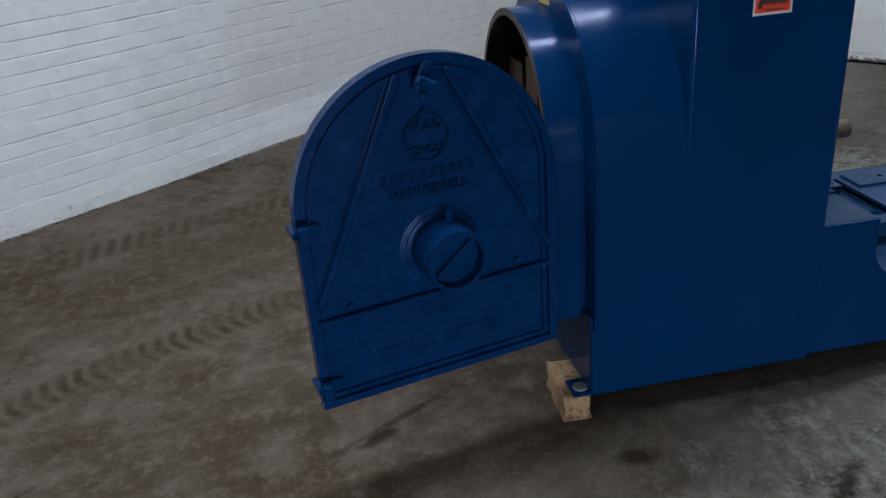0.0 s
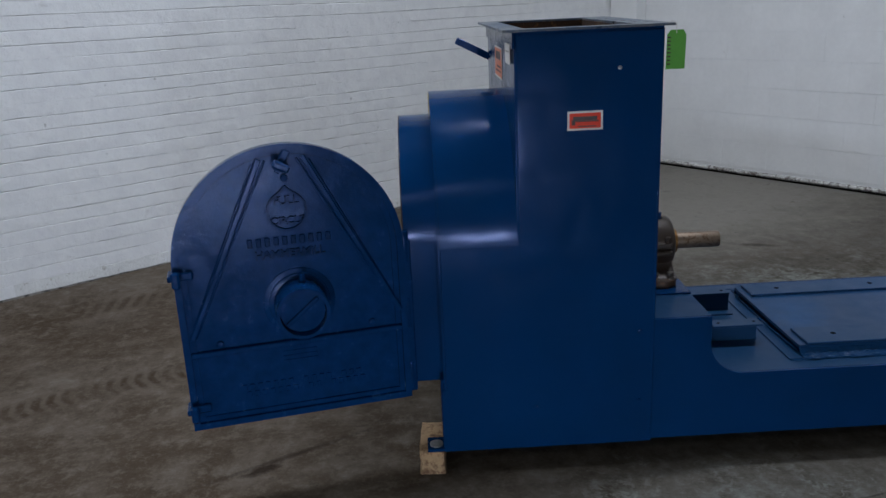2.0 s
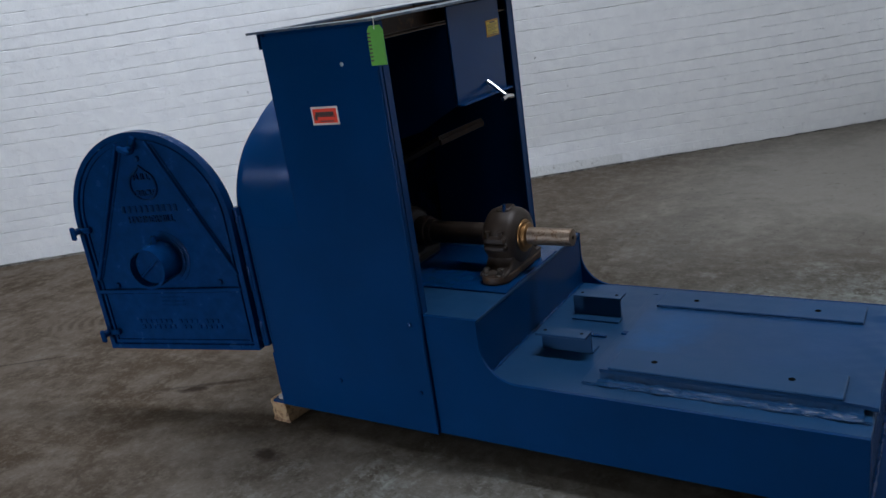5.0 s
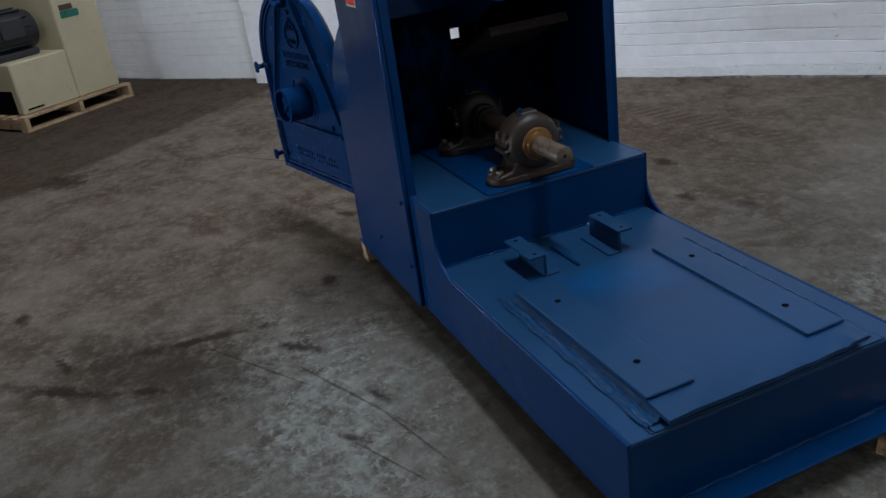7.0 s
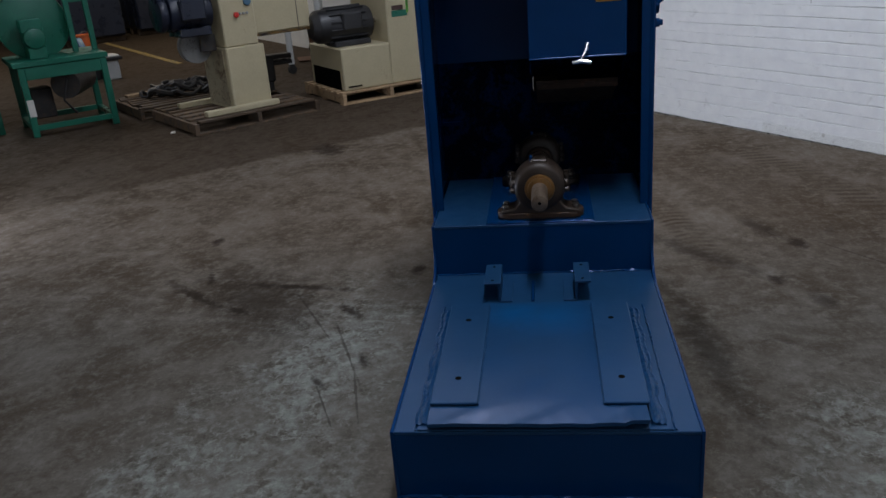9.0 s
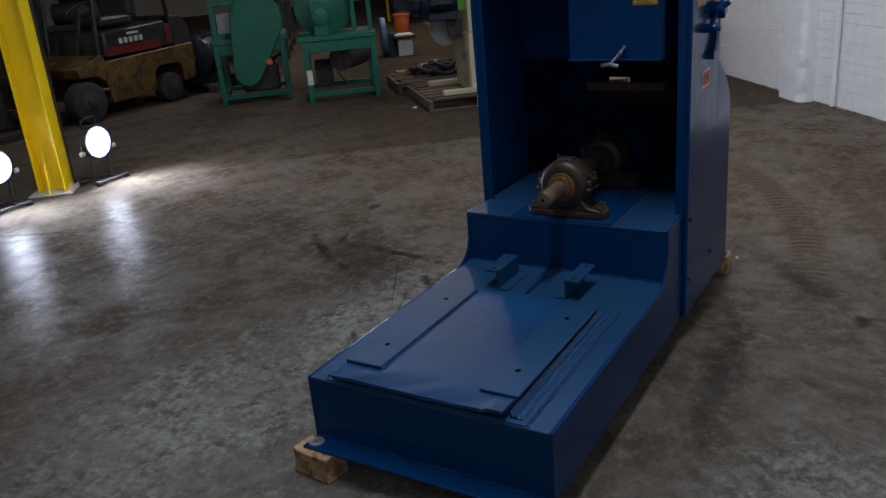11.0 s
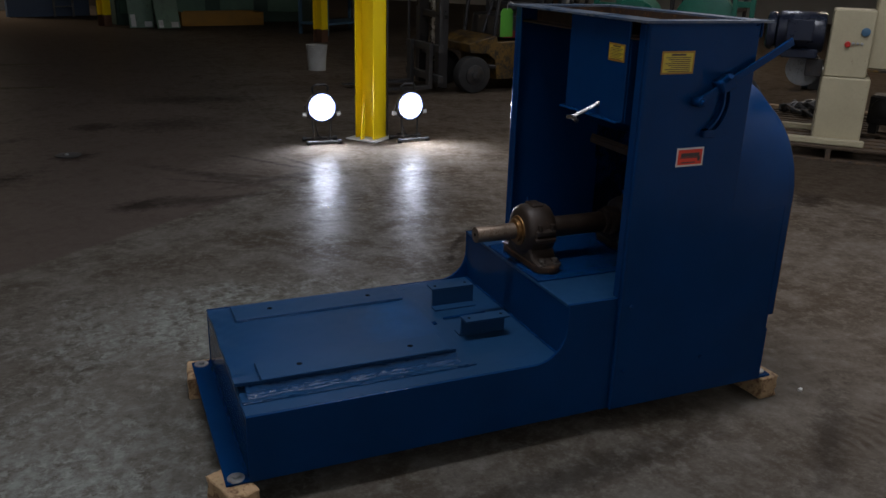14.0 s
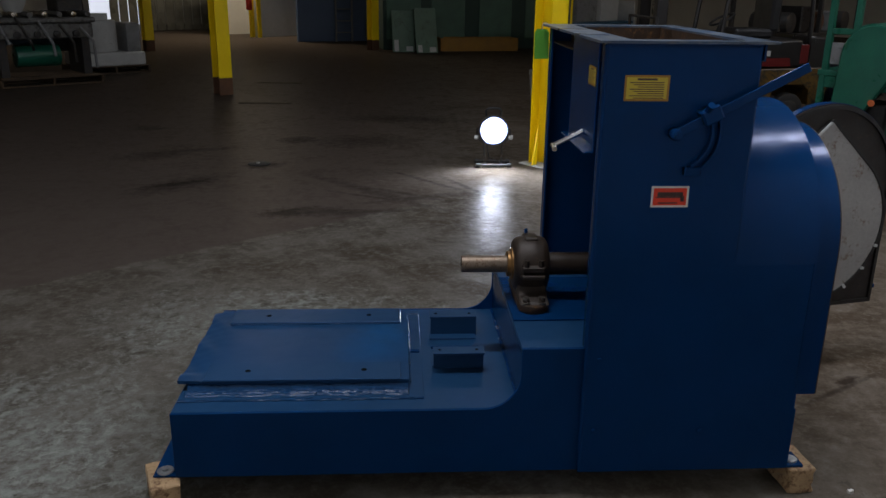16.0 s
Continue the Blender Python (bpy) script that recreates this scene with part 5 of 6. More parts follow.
# ---- pallets ----
def pallet(m, L, W, mat, label):
    """Deck boards along x, three stringers along y."""
    t = thing("pallet", m, label, "pallet", "pallets")
    for i in range(3):
        x = -L / 2 + 0.02 + (L - 0.04) * i / 2
        part("stringer", box((x - 0.02, -W / 2, 0.018), (x + 0.02, W / 2, 0.107), 0.003), mat, t)
    n = 7
    old = mat is PALLET_OLD
    for k in range(n):
        y = -W / 2 + 0.05 + (W - 0.1) * k / (n - 1)
        w = rnd.uniform(0.036, 0.054) if old else rnd.uniform(0.042, 0.052)
        a, c = (rnd.uniform(0, 0.07), rnd.uniform(0, 0.07)) if old else (0.0, 0.0)
        if old and k == 4:
            c = L * 0.45
        part("board", box((-L / 2 + a, -w, 0.107), (L / 2 - c, w, 0.125), 0.002, pose(0, y, 0, 0, 0, rnd.uniform(-1.6, 1.6) if old else 0)), mat, t)
    for k in (0, 3, 6):
        y = -W / 2 + 0.05 + (W - 0.1) * k / (n - 1)
        part("board", box((-L / 2, y - 0.048, 0.0), (L / 2, y + 0.048, 0.018), 0.002), mat, t)
    return t


def span(p, q, depth):
    """The pose of a pallet whose near long edge runs on the floor from p to q, and reaches depth to the left of that way."""
    p, q = Vector((*p, 0)), Vector((*q, 0))
    d = q - p
    a = math.degrees(math.atan2(d.y, d.x))
    c = (p + q) / 2 + Vector((-d.y, d.x, 0)).normalized() * depth / 2
    return pose(c.x, c.y, 0, 0, 0, a), d.length


# stepped cream machine on the paler pallet
m, L = span((-4.90, -1.96), (-5.55, -1.08), 1.05)
pallet(m, L, 1.05, PALLET_NEW, "pale new wooden pallet under a cream machine")
t = thing("blower_unit", m @ pose(0, 0, 0.125), "cream stepped machine base with a black electric motor on top", "machine")
b = mesh()
add_box(b, (-L / 2 + 0.06, -0.46, 0.0), (0.05, 0.40, 0.42), 0.012)
part("low_box", b, CREAM, t)
part("end_opening", box((-L / 2 + 0.057, -0.38, 0.005), (-L / 2 + 0.0598, 0.33, 0.20)), DARK_GAP, t)
part("slot", box((-L / 2 + 0.10, -0.4635, 0.03), (-L / 2 + 0.25, -0.460, 0.045)), DARK_GAP, t)
part("tall_box", box((0.052, -0.46, 0.0), (L / 2 - 0.06, 0.40, 1.05), 0.012), CREAM, t)
part("maker_mark", box((0.105, -0.4632, 0.66), (0.285, -0.4605, 0.72), 0.002), GREEN, t, "green maker's mark, plain")
part("print_bar", box((0.11, -0.4652, 0.725), (0.24, -0.4606, 0.770), 0.002), INK, t)
MZ = 0.625
b = cyl((-0.61, -0.16, MZ), (-0.02, -0.16, MZ), 0.165, 28, 0.035)
for k in range(14):
    part("fin", box((-0.50, -0.007, 0.160), (-0.10, 0.007, 0.184), 0.002, Matrix.Translation((0, -0.16, MZ)) @ pose(0, 0, 0, 360 * k / 14, 0, 0)), BLACK, t)
add_box(b, (-0.47, -0.32, 0.421), (-0.08, 0.0, 0.475), 0.01)
add_box(b, (-0.38, -0.36, MZ - 0.05), (-0.17, -0.27, MZ + 0.12), 0.015)
part("motor", b, BLACK, t, "black finned electric motor")
part("fan_cowl", add_cyl(mesh(), (-0.66, -0.16, MZ), (-0.605, -0.16, MZ), 0.105, 28, 0.160), BLACK, t)
part("motor_shaft", cyl((-0.02, -0.16, MZ), (0.05, -0.16, MZ), 0.03, 14), STEEL, t)

# cream column machine on the old dark pallet
m, L = span((-3.84, -3.08), (-4.72, -2.16), 1.15)
pallet(m, L, 1.15, PALLET_OLD, "dark weathered wooden pallet under a cream column")
t = thing("column_machine", m @ pose(0, 0, 0.125), "tall cream painted machine column with brown stains on a dark pallet", "machine")
part("foot", box((-0.46, -0.47, 0), (0.27, -0.385, 0.05), 0.006), CREAM, t)
part("foot", box((-0.46, 0.22, 0), (0.27, 0.30, 0.05), 0.006), CREAM, t)
part("column", box((-0.150, -0.384, 0.0), (0.235, 0.20, 0.575), 0.010), CREAM, t)
part("upper_cabinet", box((-0.142, -0.378, 0.578), (0.190, 0.05, 1.14), 0.010), CREAM, t)
part("side_panel", box((-0.156, -0.30, 0.03), (-0.1505, 0.18, 0.56), 0.002), surface("grey_streaked_panel", (0.33, 0.29, 0.20), 0.6, var=0.3, scale=3, bump=0.15, second=(0.14, 0.10, 0.06), cover=0.44), t, "pale grey streaked side panel")
arm = part("side_cabinet", box((0.195, -0.20, 0.645), (0.86, 0.16, 1.34), 0.012), CREAM, t, "cream cabinet carried on the column")
part("latch_plate", box((0.46, -0.212, 0.95), (0.56, -0.2005, 1.05), 0.004), DARK, arm, "dark latch plate")
part("seam", box((0.715, -0.2035, 0.650), (0.721, -0.2002, 1.335)), DARK, arm)
part("lower_edge", box((0.200, -0.206, 0.620), (0.855, 0.150, 0.6445), 0.003), FORK_Y, arm)
part("button", cyl((0.002, -0.378, 0.858), (0.002, -0.408, 0.858), 0.024, 14, 0.004), RED, t, "red push button")
part("knob", cyl((0.126, -0.378, 0.965), (0.126, -0.405, 0.965), 0.036, 16, 0.005), TEAL, t, "round blue knob")
for k in range(3):
    part("switch", cyl((0.045 + 0.034 * k, -0.378, 0.866), (0.045 + 0.034 * k, -0.396, 0.866), 0.012, 10, 0.002), GALV, t)
b = cyl((-0.18, -0.17, 0.93), (-0.58, -0.17, 0.93), 0.175, 28, 0.03)
add_box(b, (-0.50, -0.40, 0.86), (-0.28, -0.30, 1.04), 0.012)
add_box(b, (-0.52, -0.32, 0.71), (-0.22, -0.02, 0.79), 0.01)
motor = part("motor", b, NAVY, t, "dark navy electric motor with a terminal box")
part("fan_cowl", cyl((-0.58, -0.17, 0.93), (-0.67, -0.17, 0.93), 0.168, 28, 0.04), NAVY, motor)
part("bracket", box((-0.30, -0.20, 0.55), (-0.1565, -0.14, 0.70), 0.006), DARK, t)
part("round_cover", cyl((-0.31, -0.10, 0.60), (-0.31, 0.0, 0.60), 0.155, 30, 0.012), GREY, t, "round grey pulley cover")

# dark cast block on the back of that pallet
t = thing("cast_block", m @ pose(0.50, 0.42, 0.125, 0, 0, -12), "black cast iron clamp block on the dark pallet", "clamp")
b = box((-0.17, -0.13, 0.09), (0.15, 0.13, 0.36), 0.018)
add_cyl(b, (-0.05, -0.14, 0.24), (-0.05, 0.14, 0.24), 0.10, 24, bevel=0.01)
part("block_body", b, BLACK_IRON, t)
for x in (-0.11, 0.09):
    part("foot", box((x - 0.035, -0.11, 0), (x + 0.035, 0.11, 0.091), 0.006), BLACK_IRON, t)
for z in (0.27, 0.335):
    part("jaw", box((0.13, -0.07, z - 0.022), (0.36, 0.07, z + 0.022), 0.008), BLACK_IRON, t)
part("screw_rod", cyl((0.10, 0, 0.302), (0.37, 0, 0.302), 0.011, 10), STEEL, t)

# hand truck by the brick wall
t = thing("hand_truck", pose(-8.45, -3.2, 0, 0, 0, 200), "rusty red hand truck with black wheels, standing upright", "hand truck")
for x in (-0.2, 0.2):
    part("rail", add_tube(mesh(), [(x, 0, 0.1), (x, 0.02, 0.8), (x * 0.9, -0.06, 1.15)], 0.016, 8), SCRAPED, t)
    tyre = part("wheel", cyl((x * 1.35 - 0.03, -0.09, 0.12), (x * 1.35 + 0.03, -0.09, 0.12), 0.12, 22, 0.012), RUBBER, t)
    part("hub", cyl((x * 1.35 - 0.034, -0.09, 0.12), (x * 1.35 + 0.034, -0.09, 0.12), 0.05, 14), DARK, tyre)
for z in (0.2, 0.5, 0.8):
    part("cross_bar", cyl((-0.2, 0.01, z), (0.2, 0.01, z), 0.012, 8), SCRAPED, t)
part("toe_plate", box((-0.22, 0.0, 0.01), (0.22, 0.22, 0.022), 0.003), SCRAPED, t)
part("axle", cyl((-0.24, -0.09, 0.12), (0.24, -0.09, 0.12), 0.012, 8), DARK, t)

# small white frame on casters between them
t = thing("caster_frame", pose(-7.09, -2.68, 0, 0, 0, 44), "white tubular frame on black casters", "frame")
for x in (-0.42, 0.42):
    for y in (-0.25, 0.25):
        leg = part("leg", cyl((x, y, 0.12), (x, y, 1.25), 0.04, 14), PALE, t)
        part("caster", add_box(cyl((x - 0.02, y, 0.055), (x + 0.02, y, 0.055), 0.055, 16), (x - 0.03, y - 0.03, 0.06), (x + 0.03, y + 0.03, 0.13), 0.005), RUBBER, leg)
part("shelf", box((-0.46, -0.32, 1.10), (0.46, 0.32, 1.18), 0.01), PALE, t)

# pallet with a heap of dark hose and cable
pm = pose(-5.42, -3.86, 0, 0, 0, 132)
pallet(pm, 1.2, 0.95, PALLET_OLD, "dark weathered pallet with a heap of cable on it")
heap = thing("cable_heap", pm @ pose(0, 0, 0.125), "heap of dark cable and hose on a pallet", "cable")
for k in range(16):
    cx, cy, r = rnd.uniform(-0.25, 0.3), rnd.uniform(-0.22, 0.25), rnd.uniform(0.10, 0.2)
    z = 0.03 + 0.005 * k
    part("coil", add_tube(mesh(), [(cx + r * math.cos(a), cy + r * 0.8 * math.sin(a), z + 0.03 * math.sin(3 * a + k)) for a in [2 * math.pi * i / 12 * 0.93 for i in range(13)]], rnd.uniform(0.014, 0.026), 6), DARK, heap)
solid("pale_plank", box((-0.6, -0.05, 0), (0.5, 0.05, 0.03), 0.004), PALLET_NEW, "pale loose plank on a pallet", "plank", pm @ pose(0.1, 0.40, 0.1255, 0, 0, 4))


# ---- green machines ----
def bench_frame(t, L, W, H):
    for x in (-L / 2, L / 2):
        for y in (-W / 2, W / 2):
            part("leg", box((x - 0.03, y - 0.03, 0), (x + 0.03, y + 0.03, H), 0.004), GREEN, t)
    for y in (-W / 2, W / 2):
        part("rail", box((-L / 2 + 0.03, y - 0.025, 0.06), (L / 2 - 0.03, y + 0.025, 0.11), 0.004), GREEN, t)
        part("rail", box((-L / 2 + 0.03, y - 0.025, H - 0.12), (L / 2 - 0.03, y + 0.025, H - 0.002), 0.004), GREEN, t)
    for x in (-L / 2, L / 2):
        part("rail", box((x - 0.025, -W / 2 + 0.03, 0.06), (x + 0.025, W / 2 - 0.03, 0.11), 0.004), GREEN, t)


def span_pose(p, q, depth):
    return span(p, q, depth)[0]


gm = span_pose((-3.88, -5.88), (-4.37, -5.31), 0.75)
t = thing("green_machine", gm, "green painted machine on an open frame with a large belt guard", "machine", "green machines")
bench_frame(t, 0.74, 0.72, 0.68)
part("table", box((-0.42, -0.39, 0.68), (0.42, 0.39, 0.74), 0.006), GREEN, t)
guard = part("belt_guard", add_prism(mesh(), teardrop(0.29, (0.12, 0.92), 0.155, (-0.05, 0.36)), "y", -0.50, -0.40, 0.012), GREEN, t, "green teardrop belt guard")
part("orange_mark", cyl((0.20, -0.5005, 0.46), (0.20, -0.503, 0.46), 0.035, 14), ORANGE, t)
for x in (-0.36, -0.10):
    part("upright", box((x - 0.03, -0.38, 0.74), (x + 0.03, -0.32, 1.7), 0.004), GREEN, t)
part("cross_bar", box((-0.329, -0.375, 1.10), (-0.131, -0.325, 1.16), 0.004), GREEN, t)
part("panel", box((-0.32, -0.372, 0.80), (-0.14, -0.36, 1.02), 0.004), GREY, t)
b = cyl((0.05, -0.38, 1.0), (0.05, 0.30, 1.0), 0.22, 24, 0.02)
add_box(b, (-0.25, -0.30, 0.742), (0.36, 0.30, 0.86), 0.01)
part("drum", b, GREEN, t)
part("tank", box((-0.15, -0.25, 0.11), (0.28, 0.22, 0.42), 0.02), DARK, t)

gm = span_pose((-4.15, -4.82), (-4.63, -4.23), 0.75)
t = thing("green_machine", gm, "green painted machine table with a small motor and round guard", "machine", "green machines")
bench_frame(t, 0.74, 0.72, 0.66)
part("table", box((-0.44, -0.40, 0.66), (0.42, 0.40, 0.71), 0.006), GREEN, t)
part("round_guard", cyl((-0.12, 0.05, 1.0), (-0.12, 0.17, 1.0), 0.33, 36, 0.012), GREEN, t)
b = cyl((-0.17, -0.28, 0.90), (-0.17, 0.04, 0.90), 0.095, 22, 0.012)
add_box(b, (-0.25, -0.26, 0.711), (-0.09, 0.02, 0.82), 0.006)
add_box(b, (-0.27, -0.2, 0.95), (-0.07, -0.02, 1.07), 0.01)
part("motor", b, GREEN, t, "green electric motor")
for x in (0.20, 0.38):
    part("upright", box((x - 0.025, -0.05, 0.71), (x + 0.025, 0.0, 1.7), 0.004), GREEN, t)
part("cross_bar", box((0.226, -0.045, 1.18), (0.354, -0.005, 1.24), 0.004), GREEN, t)
b = cyl((0.0, -0.25, 0.44), (0.25, 0.25, 0.44), 0.14, 18)
add_box(b, (-0.3, 0.0, 0.111), (-0.1, 0.25, 0.40), 0.01)
part("gearbox", b, DARK, t)
part("notice", box((-0.39, -0.3945, 0.20), (-0.33, -0.3915, 0.36)), WHITE_ST, t)
part("hose", add_tube(mesh(), [(0.0, -0.2, 0.66), (0.02, -0.28, 0.5), (-0.05, -0.3, 0.3), (0.05, -0.25, 0.15)], 0.012, 6), BLACK, t)


# ---- forklift ----
def wheel(t, x, y, r, w):
    tyre = part("wheel", cyl((x, y - w / 2, r), (x, y + w / 2, r), r, 30, 0.03), RUBBER, t, "worn black tyre")
    part("hub", add_cyl(cyl((x, y + w / 2 - 0.004, r), (x, y + w / 2 + 0.012, r), r * 0.55, 22, 0.006), (x, y + w / 2, r), (x, y + w / 2 + 0.03, r), r * 0.22, 14, bevel=0.004), DARK, tyre)


fm = pose(-3.42, -7.38, 0, 0, 0, 2)
t = thing("forklift", fm, "dirty yellow and black forklift truck, parked", "forklift")
for y in (0.43, -0.43):
    wheel(t, 0.60, y, 0.225, 0.19)
    wheel(t, -0.62, y, 0.180, 0.16)
line = [(-1.05, 0.24), (-0.86, 0.22), (-0.84, 0.40), (-0.76, 0.46), (-0.48, 0.46), (-0.40, 0.40), (-0.37, 0.18), (0.28, 0.16), (0.31, 0.40), (0.42, 0.48), (0.66, 0.49), (0.68, 0.60), (0.30, 0.70), (0.28, 0.62), (-1.08, 0.66)]
part("chassis", add_prism(mesh(), line, "y", -0.50, 0.50, 0.008), FORK_Y, t)
part("hood", add_prism(mesh(), [(-0.80, 0.662), (0.22, 0.662), (0.20, 0.93), (-0.72, 0.97)], "y", -0.40, 0.46, 0.02), FORK_B, t, "black engine hood")
part("hood_stripe", add_prism(mesh(), [(-0.60, 0.668), (0.19, 0.668), (0.185, 0.755), (-0.58, 0.765)], "y", 0.4605, 0.463), FORK_R, t, "dull red stripe")
part("counterweight", add_prism(mesh(), [(-1.12, 0.36), (-0.80, 0.664), (-0.80, 1.02), (-1.00, 1.0), (-1.10, 0.85)], "y", -0.46, 0.46, 0.02), FORK_B, t)
part("tail_panel", box((-0.80, 0.4605, 0.70), (-0.70, 0.468, 0.92), 0.004), FORK_R, t)
for k in range(5):
    part("print_bar", box((-0.34 + 0.075 * k, 0.4632, 0.785), (-0.29 + 0.075 * k, 0.4655, 0.845), 0.001), PALE, t)
part("print_bar", box((-0.29, 0.4632, 0.872), (-0.12, 0.4655, 0.897), 0.001), PALE, t)
part("step", box((0.30, 0.34, 0.30), (0.46, 0.52, 0.34), 0.006), FORK_B, t)
b = box((-0.45, -0.25, 0.97), (0.02, 0.25, 1.08), 0.03)
add_box(b, (-0.52, -0.25, 1.05), (-0.40, 0.25, 1.5), 0.03)
part("seat", b, BLACK, t)
for y in (-0.42, 0.42):
    part("guard_post", add_tube(mesh(), [(0.30, y, 0.68), (0.22, y, 1.4), (0.10, y, 2.05)], 0.028, 8), FORK_B, t)
    part("guard_post", add_tube(mesh(), [(-0.82, y, 0.98), (-0.78, y, 1.6), (-0.62, y, 2.05)], 0.028, 8), FORK_B, t)
part("overhead_guard", box((-0.66, -0.46, 2.03), (0.14, 0.46, 2.09), 0.01), FORK_B, t)
part("steering_wheel", add_tube(mesh(), [(0.10 + 0.15 * math.cos(a) * 0.9, 0.02 + 0.15 * math.sin(a), 1.18 - 0.07 * math.cos(a)) for a in [2 * math.pi * k / 16 for k in range(17)]], 0.013, 6), BLACK, t)
part("steering_column", add_tube(mesh(), [(0.25, 0.02, 0.70), (0.10, 0.02, 1.17)], 0.022, 8), BLACK, t)
for y in (-0.30, 0.30):
    part("mast_rail", box((0.90, y - 0.06, 0.06), (1.03, y + 0.06, 2.1), 0.006), FORK_B, t)
    part("lift_cylinder", cyl((0.87, y * 0.55, 0.12), (0.87, y * 0.55, 1.9), 0.04, 12), STEEL, t)
    part("fork_tine", add_prism(mesh(), [(1.10, 0.05), (2.05, 0.045), (2.05, 0.06), (1.15, 0.095), (1.15, 0.60), (1.10, 0.60)], "y", y - 0.06, y + 0.06, 0.004), DARK, t)
for z in (0.14, 0.44, 0.9, 1.6):
    part("mast_cross_bar", box((0.93, -0.24, z), (1.0, 0.24, z + 0.07), 0.004), FORK_B, t)
for z in (0.14, 0.50):
    part("carriage_bar", box((1.032, -0.52, z), (1.10, 0.52, z + 0.09), 0.005), DARK, t)
part("backrest", add_tube(mesh(), [(1.07, -0.5, 0.59), (1.07, -0.5, 1.2), (1.07, 0.5, 1.2), (1.07, 0.5, 0.59)], 0.02, 8), DARK, t)

# ---- behind the machines ----
t = thing("grey_disc", pose(-7.65, -6.2, 0, 0, 0, 40), "blue-grey steel disc leaning behind a green machine", "disc")
part("plate", cyl((0, -0.04, 0.29), (0, 0.04, 0.29), 0.29, 36, 0.01), TEAL, t)
part("prop", box((-0.04, 0.042, 0), (0.04, 0.22, 0.34), 0.004), DARK, t)
t = thing("orange_bucket", pose(-10.75, -7.9, 0), "orange plastic bucket standing on the hall floor", "bucket")
b = cyl((0, 0, 0), (0, 0, 0.34), 0.13, 24, 0.006, 0.155)
add_band(b, ring(0, 0, 0.166, 24), ring(0, 0, 0.150, 24), "z", 0.325, 0.35)
part("pail", b, ORANGE, t)
part("wire_handle", add_tube(mesh(), [(0.16 * math.cos(k * 0.314), 0.05 * math.sin(k * 0.314), 0.34 + 0.06 * math.sin(k * 0.314)) for k in range(11)], 0.004, 6), GREY, t)
t = thing("small_bench", pose(-7.78, -5.92, 0, 0, 0, 40), "small black bench with a white sheet on it", "bench")
part("top", box((-0.22, -0.16, 0.26), (0.22, 0.16, 0.30), 0.006), BLACK, t)
part("sheet", box((-0.15, -0.14, 0.301), (0.18, 0.13, 0.318), 0.004), WHITE_ST, t)
for x in (-0.12, 0.12):
    part("leg", box((x - 0.05, -0.11, 0), (x + 0.05, 0.11, 0.26), 0.01), BLACK if x < 0 else PALE, t)
for k, (x, y, h) in enumerate(((-13.0, -9.0, 1.1), (-14.3, -8.2, 1.0), (-15.4, -10.6, 1.4))):
    t = thing("storage_crate", pose(x, y, 0, 0, 0, 38 + 4 * k), "dark navy storage crate on runners", "crate", "navy crates")
    part("crate_body", box((-0.75, -0.55, 0.12), (0.75, 0.55, h), 0.03), NAVY, t)
    for s in (-0.5, 0.0, 0.5):
        part("runner", box((s - 0.06, -0.55, 0), (s + 0.06, 0.55, 0.121), 0.004), PALLET_OLD, t)
        part("rib", box((s - 0.03, -0.57, 0.2), (s + 0.03, -0.551, h - 0.1), 0.006), NAVY, t)
t = thing("yellow_ramp", pose(-13.9, -9.7, 0, 0, 0, 30), "yellow steel ramp on the floor", "ramp")
part("plate", add_prism(mesh(), [(-0.8, 0), (0.8, 0), (0.8, 0.55), (0.7, 0.58)], "y", -0.5, 0.5, 0.006), YELLOW, t)
solid("floor_line", box((-0.05, -2.7, 0.0), (0.05, 2.7, 0.004)), surface("worn_yellow_line", (0.30, 0.20, 0.04), 0.7, var=0.3, scale=9, bump=0.1, second=(0.10, 0.085, 0.06), cover=0.48), "worn yellow painted line on the floor", "line", pose(-10.9, -7.1, 0, 0, 0, -50), "", "structure")
solid("floor_line", box((-0.35, -0.06, 0.0), (0.35, 0.06, 0.004)), FADED, "faded yellow painted mark on the floor", "line", pose(2.33, -8.46, 0, 0, 0, -4), "", "structure")
solid("floor_line", box((-0.35, -0.06, 0.0), (0.35, 0.06, 0.004)), FADED, "faded yellow painted mark on the floor", "line", pose(2.45, -10.77, 0, 0, 0, -4), "", "structure")

# dark racks with parts behind the forklift
for k, (x, y, L) in enumerate(((-5.6, -10.2, 2.6), (-8.2, -9.0, 2.4))):
    t = thing("parts_rack", pose(x, y, 0, 0, 0, -52 + 90), "dark steel rack loaded with machine parts", "rack", "parts racks")
    for sx in (-L / 2, 0, L / 2):
        for sy in (-0.35, 0.35):
            part("post", box((sx - 0.03, sy - 0.03, 0), (sx + 0.03, sy + 0.03, 2.2), 0.003), DARK, t)
    for z in (0.15, 0.85, 1.55):
        part("shelf", box((-L / 2, -0.38, z), (L / 2, 0.38, z + 0.05), 0.003), DARK, t)
    for z in (0.201, 0.901):
        for i in range(5):
            x0 = -L / 2 + 0.15 + i * (L - 0.4) / 5
            h = rnd.uniform(0.18, 0.5)
            item = box((x0, -0.3, z), (x0 + rnd.uniform(0.2, 0.36), 0.3, z + h), 0.02) if i % 2 else cyl((x0 + 0.15, -0.3, z + 0.15), (x0 + 0.15, 0.3, z + 0.15), 0.149, 18, 0.01)
            part("stored_part", item, (DARK, GREY, SCRAPED, FORK_B, DARK)[(i + k) % 5], t)

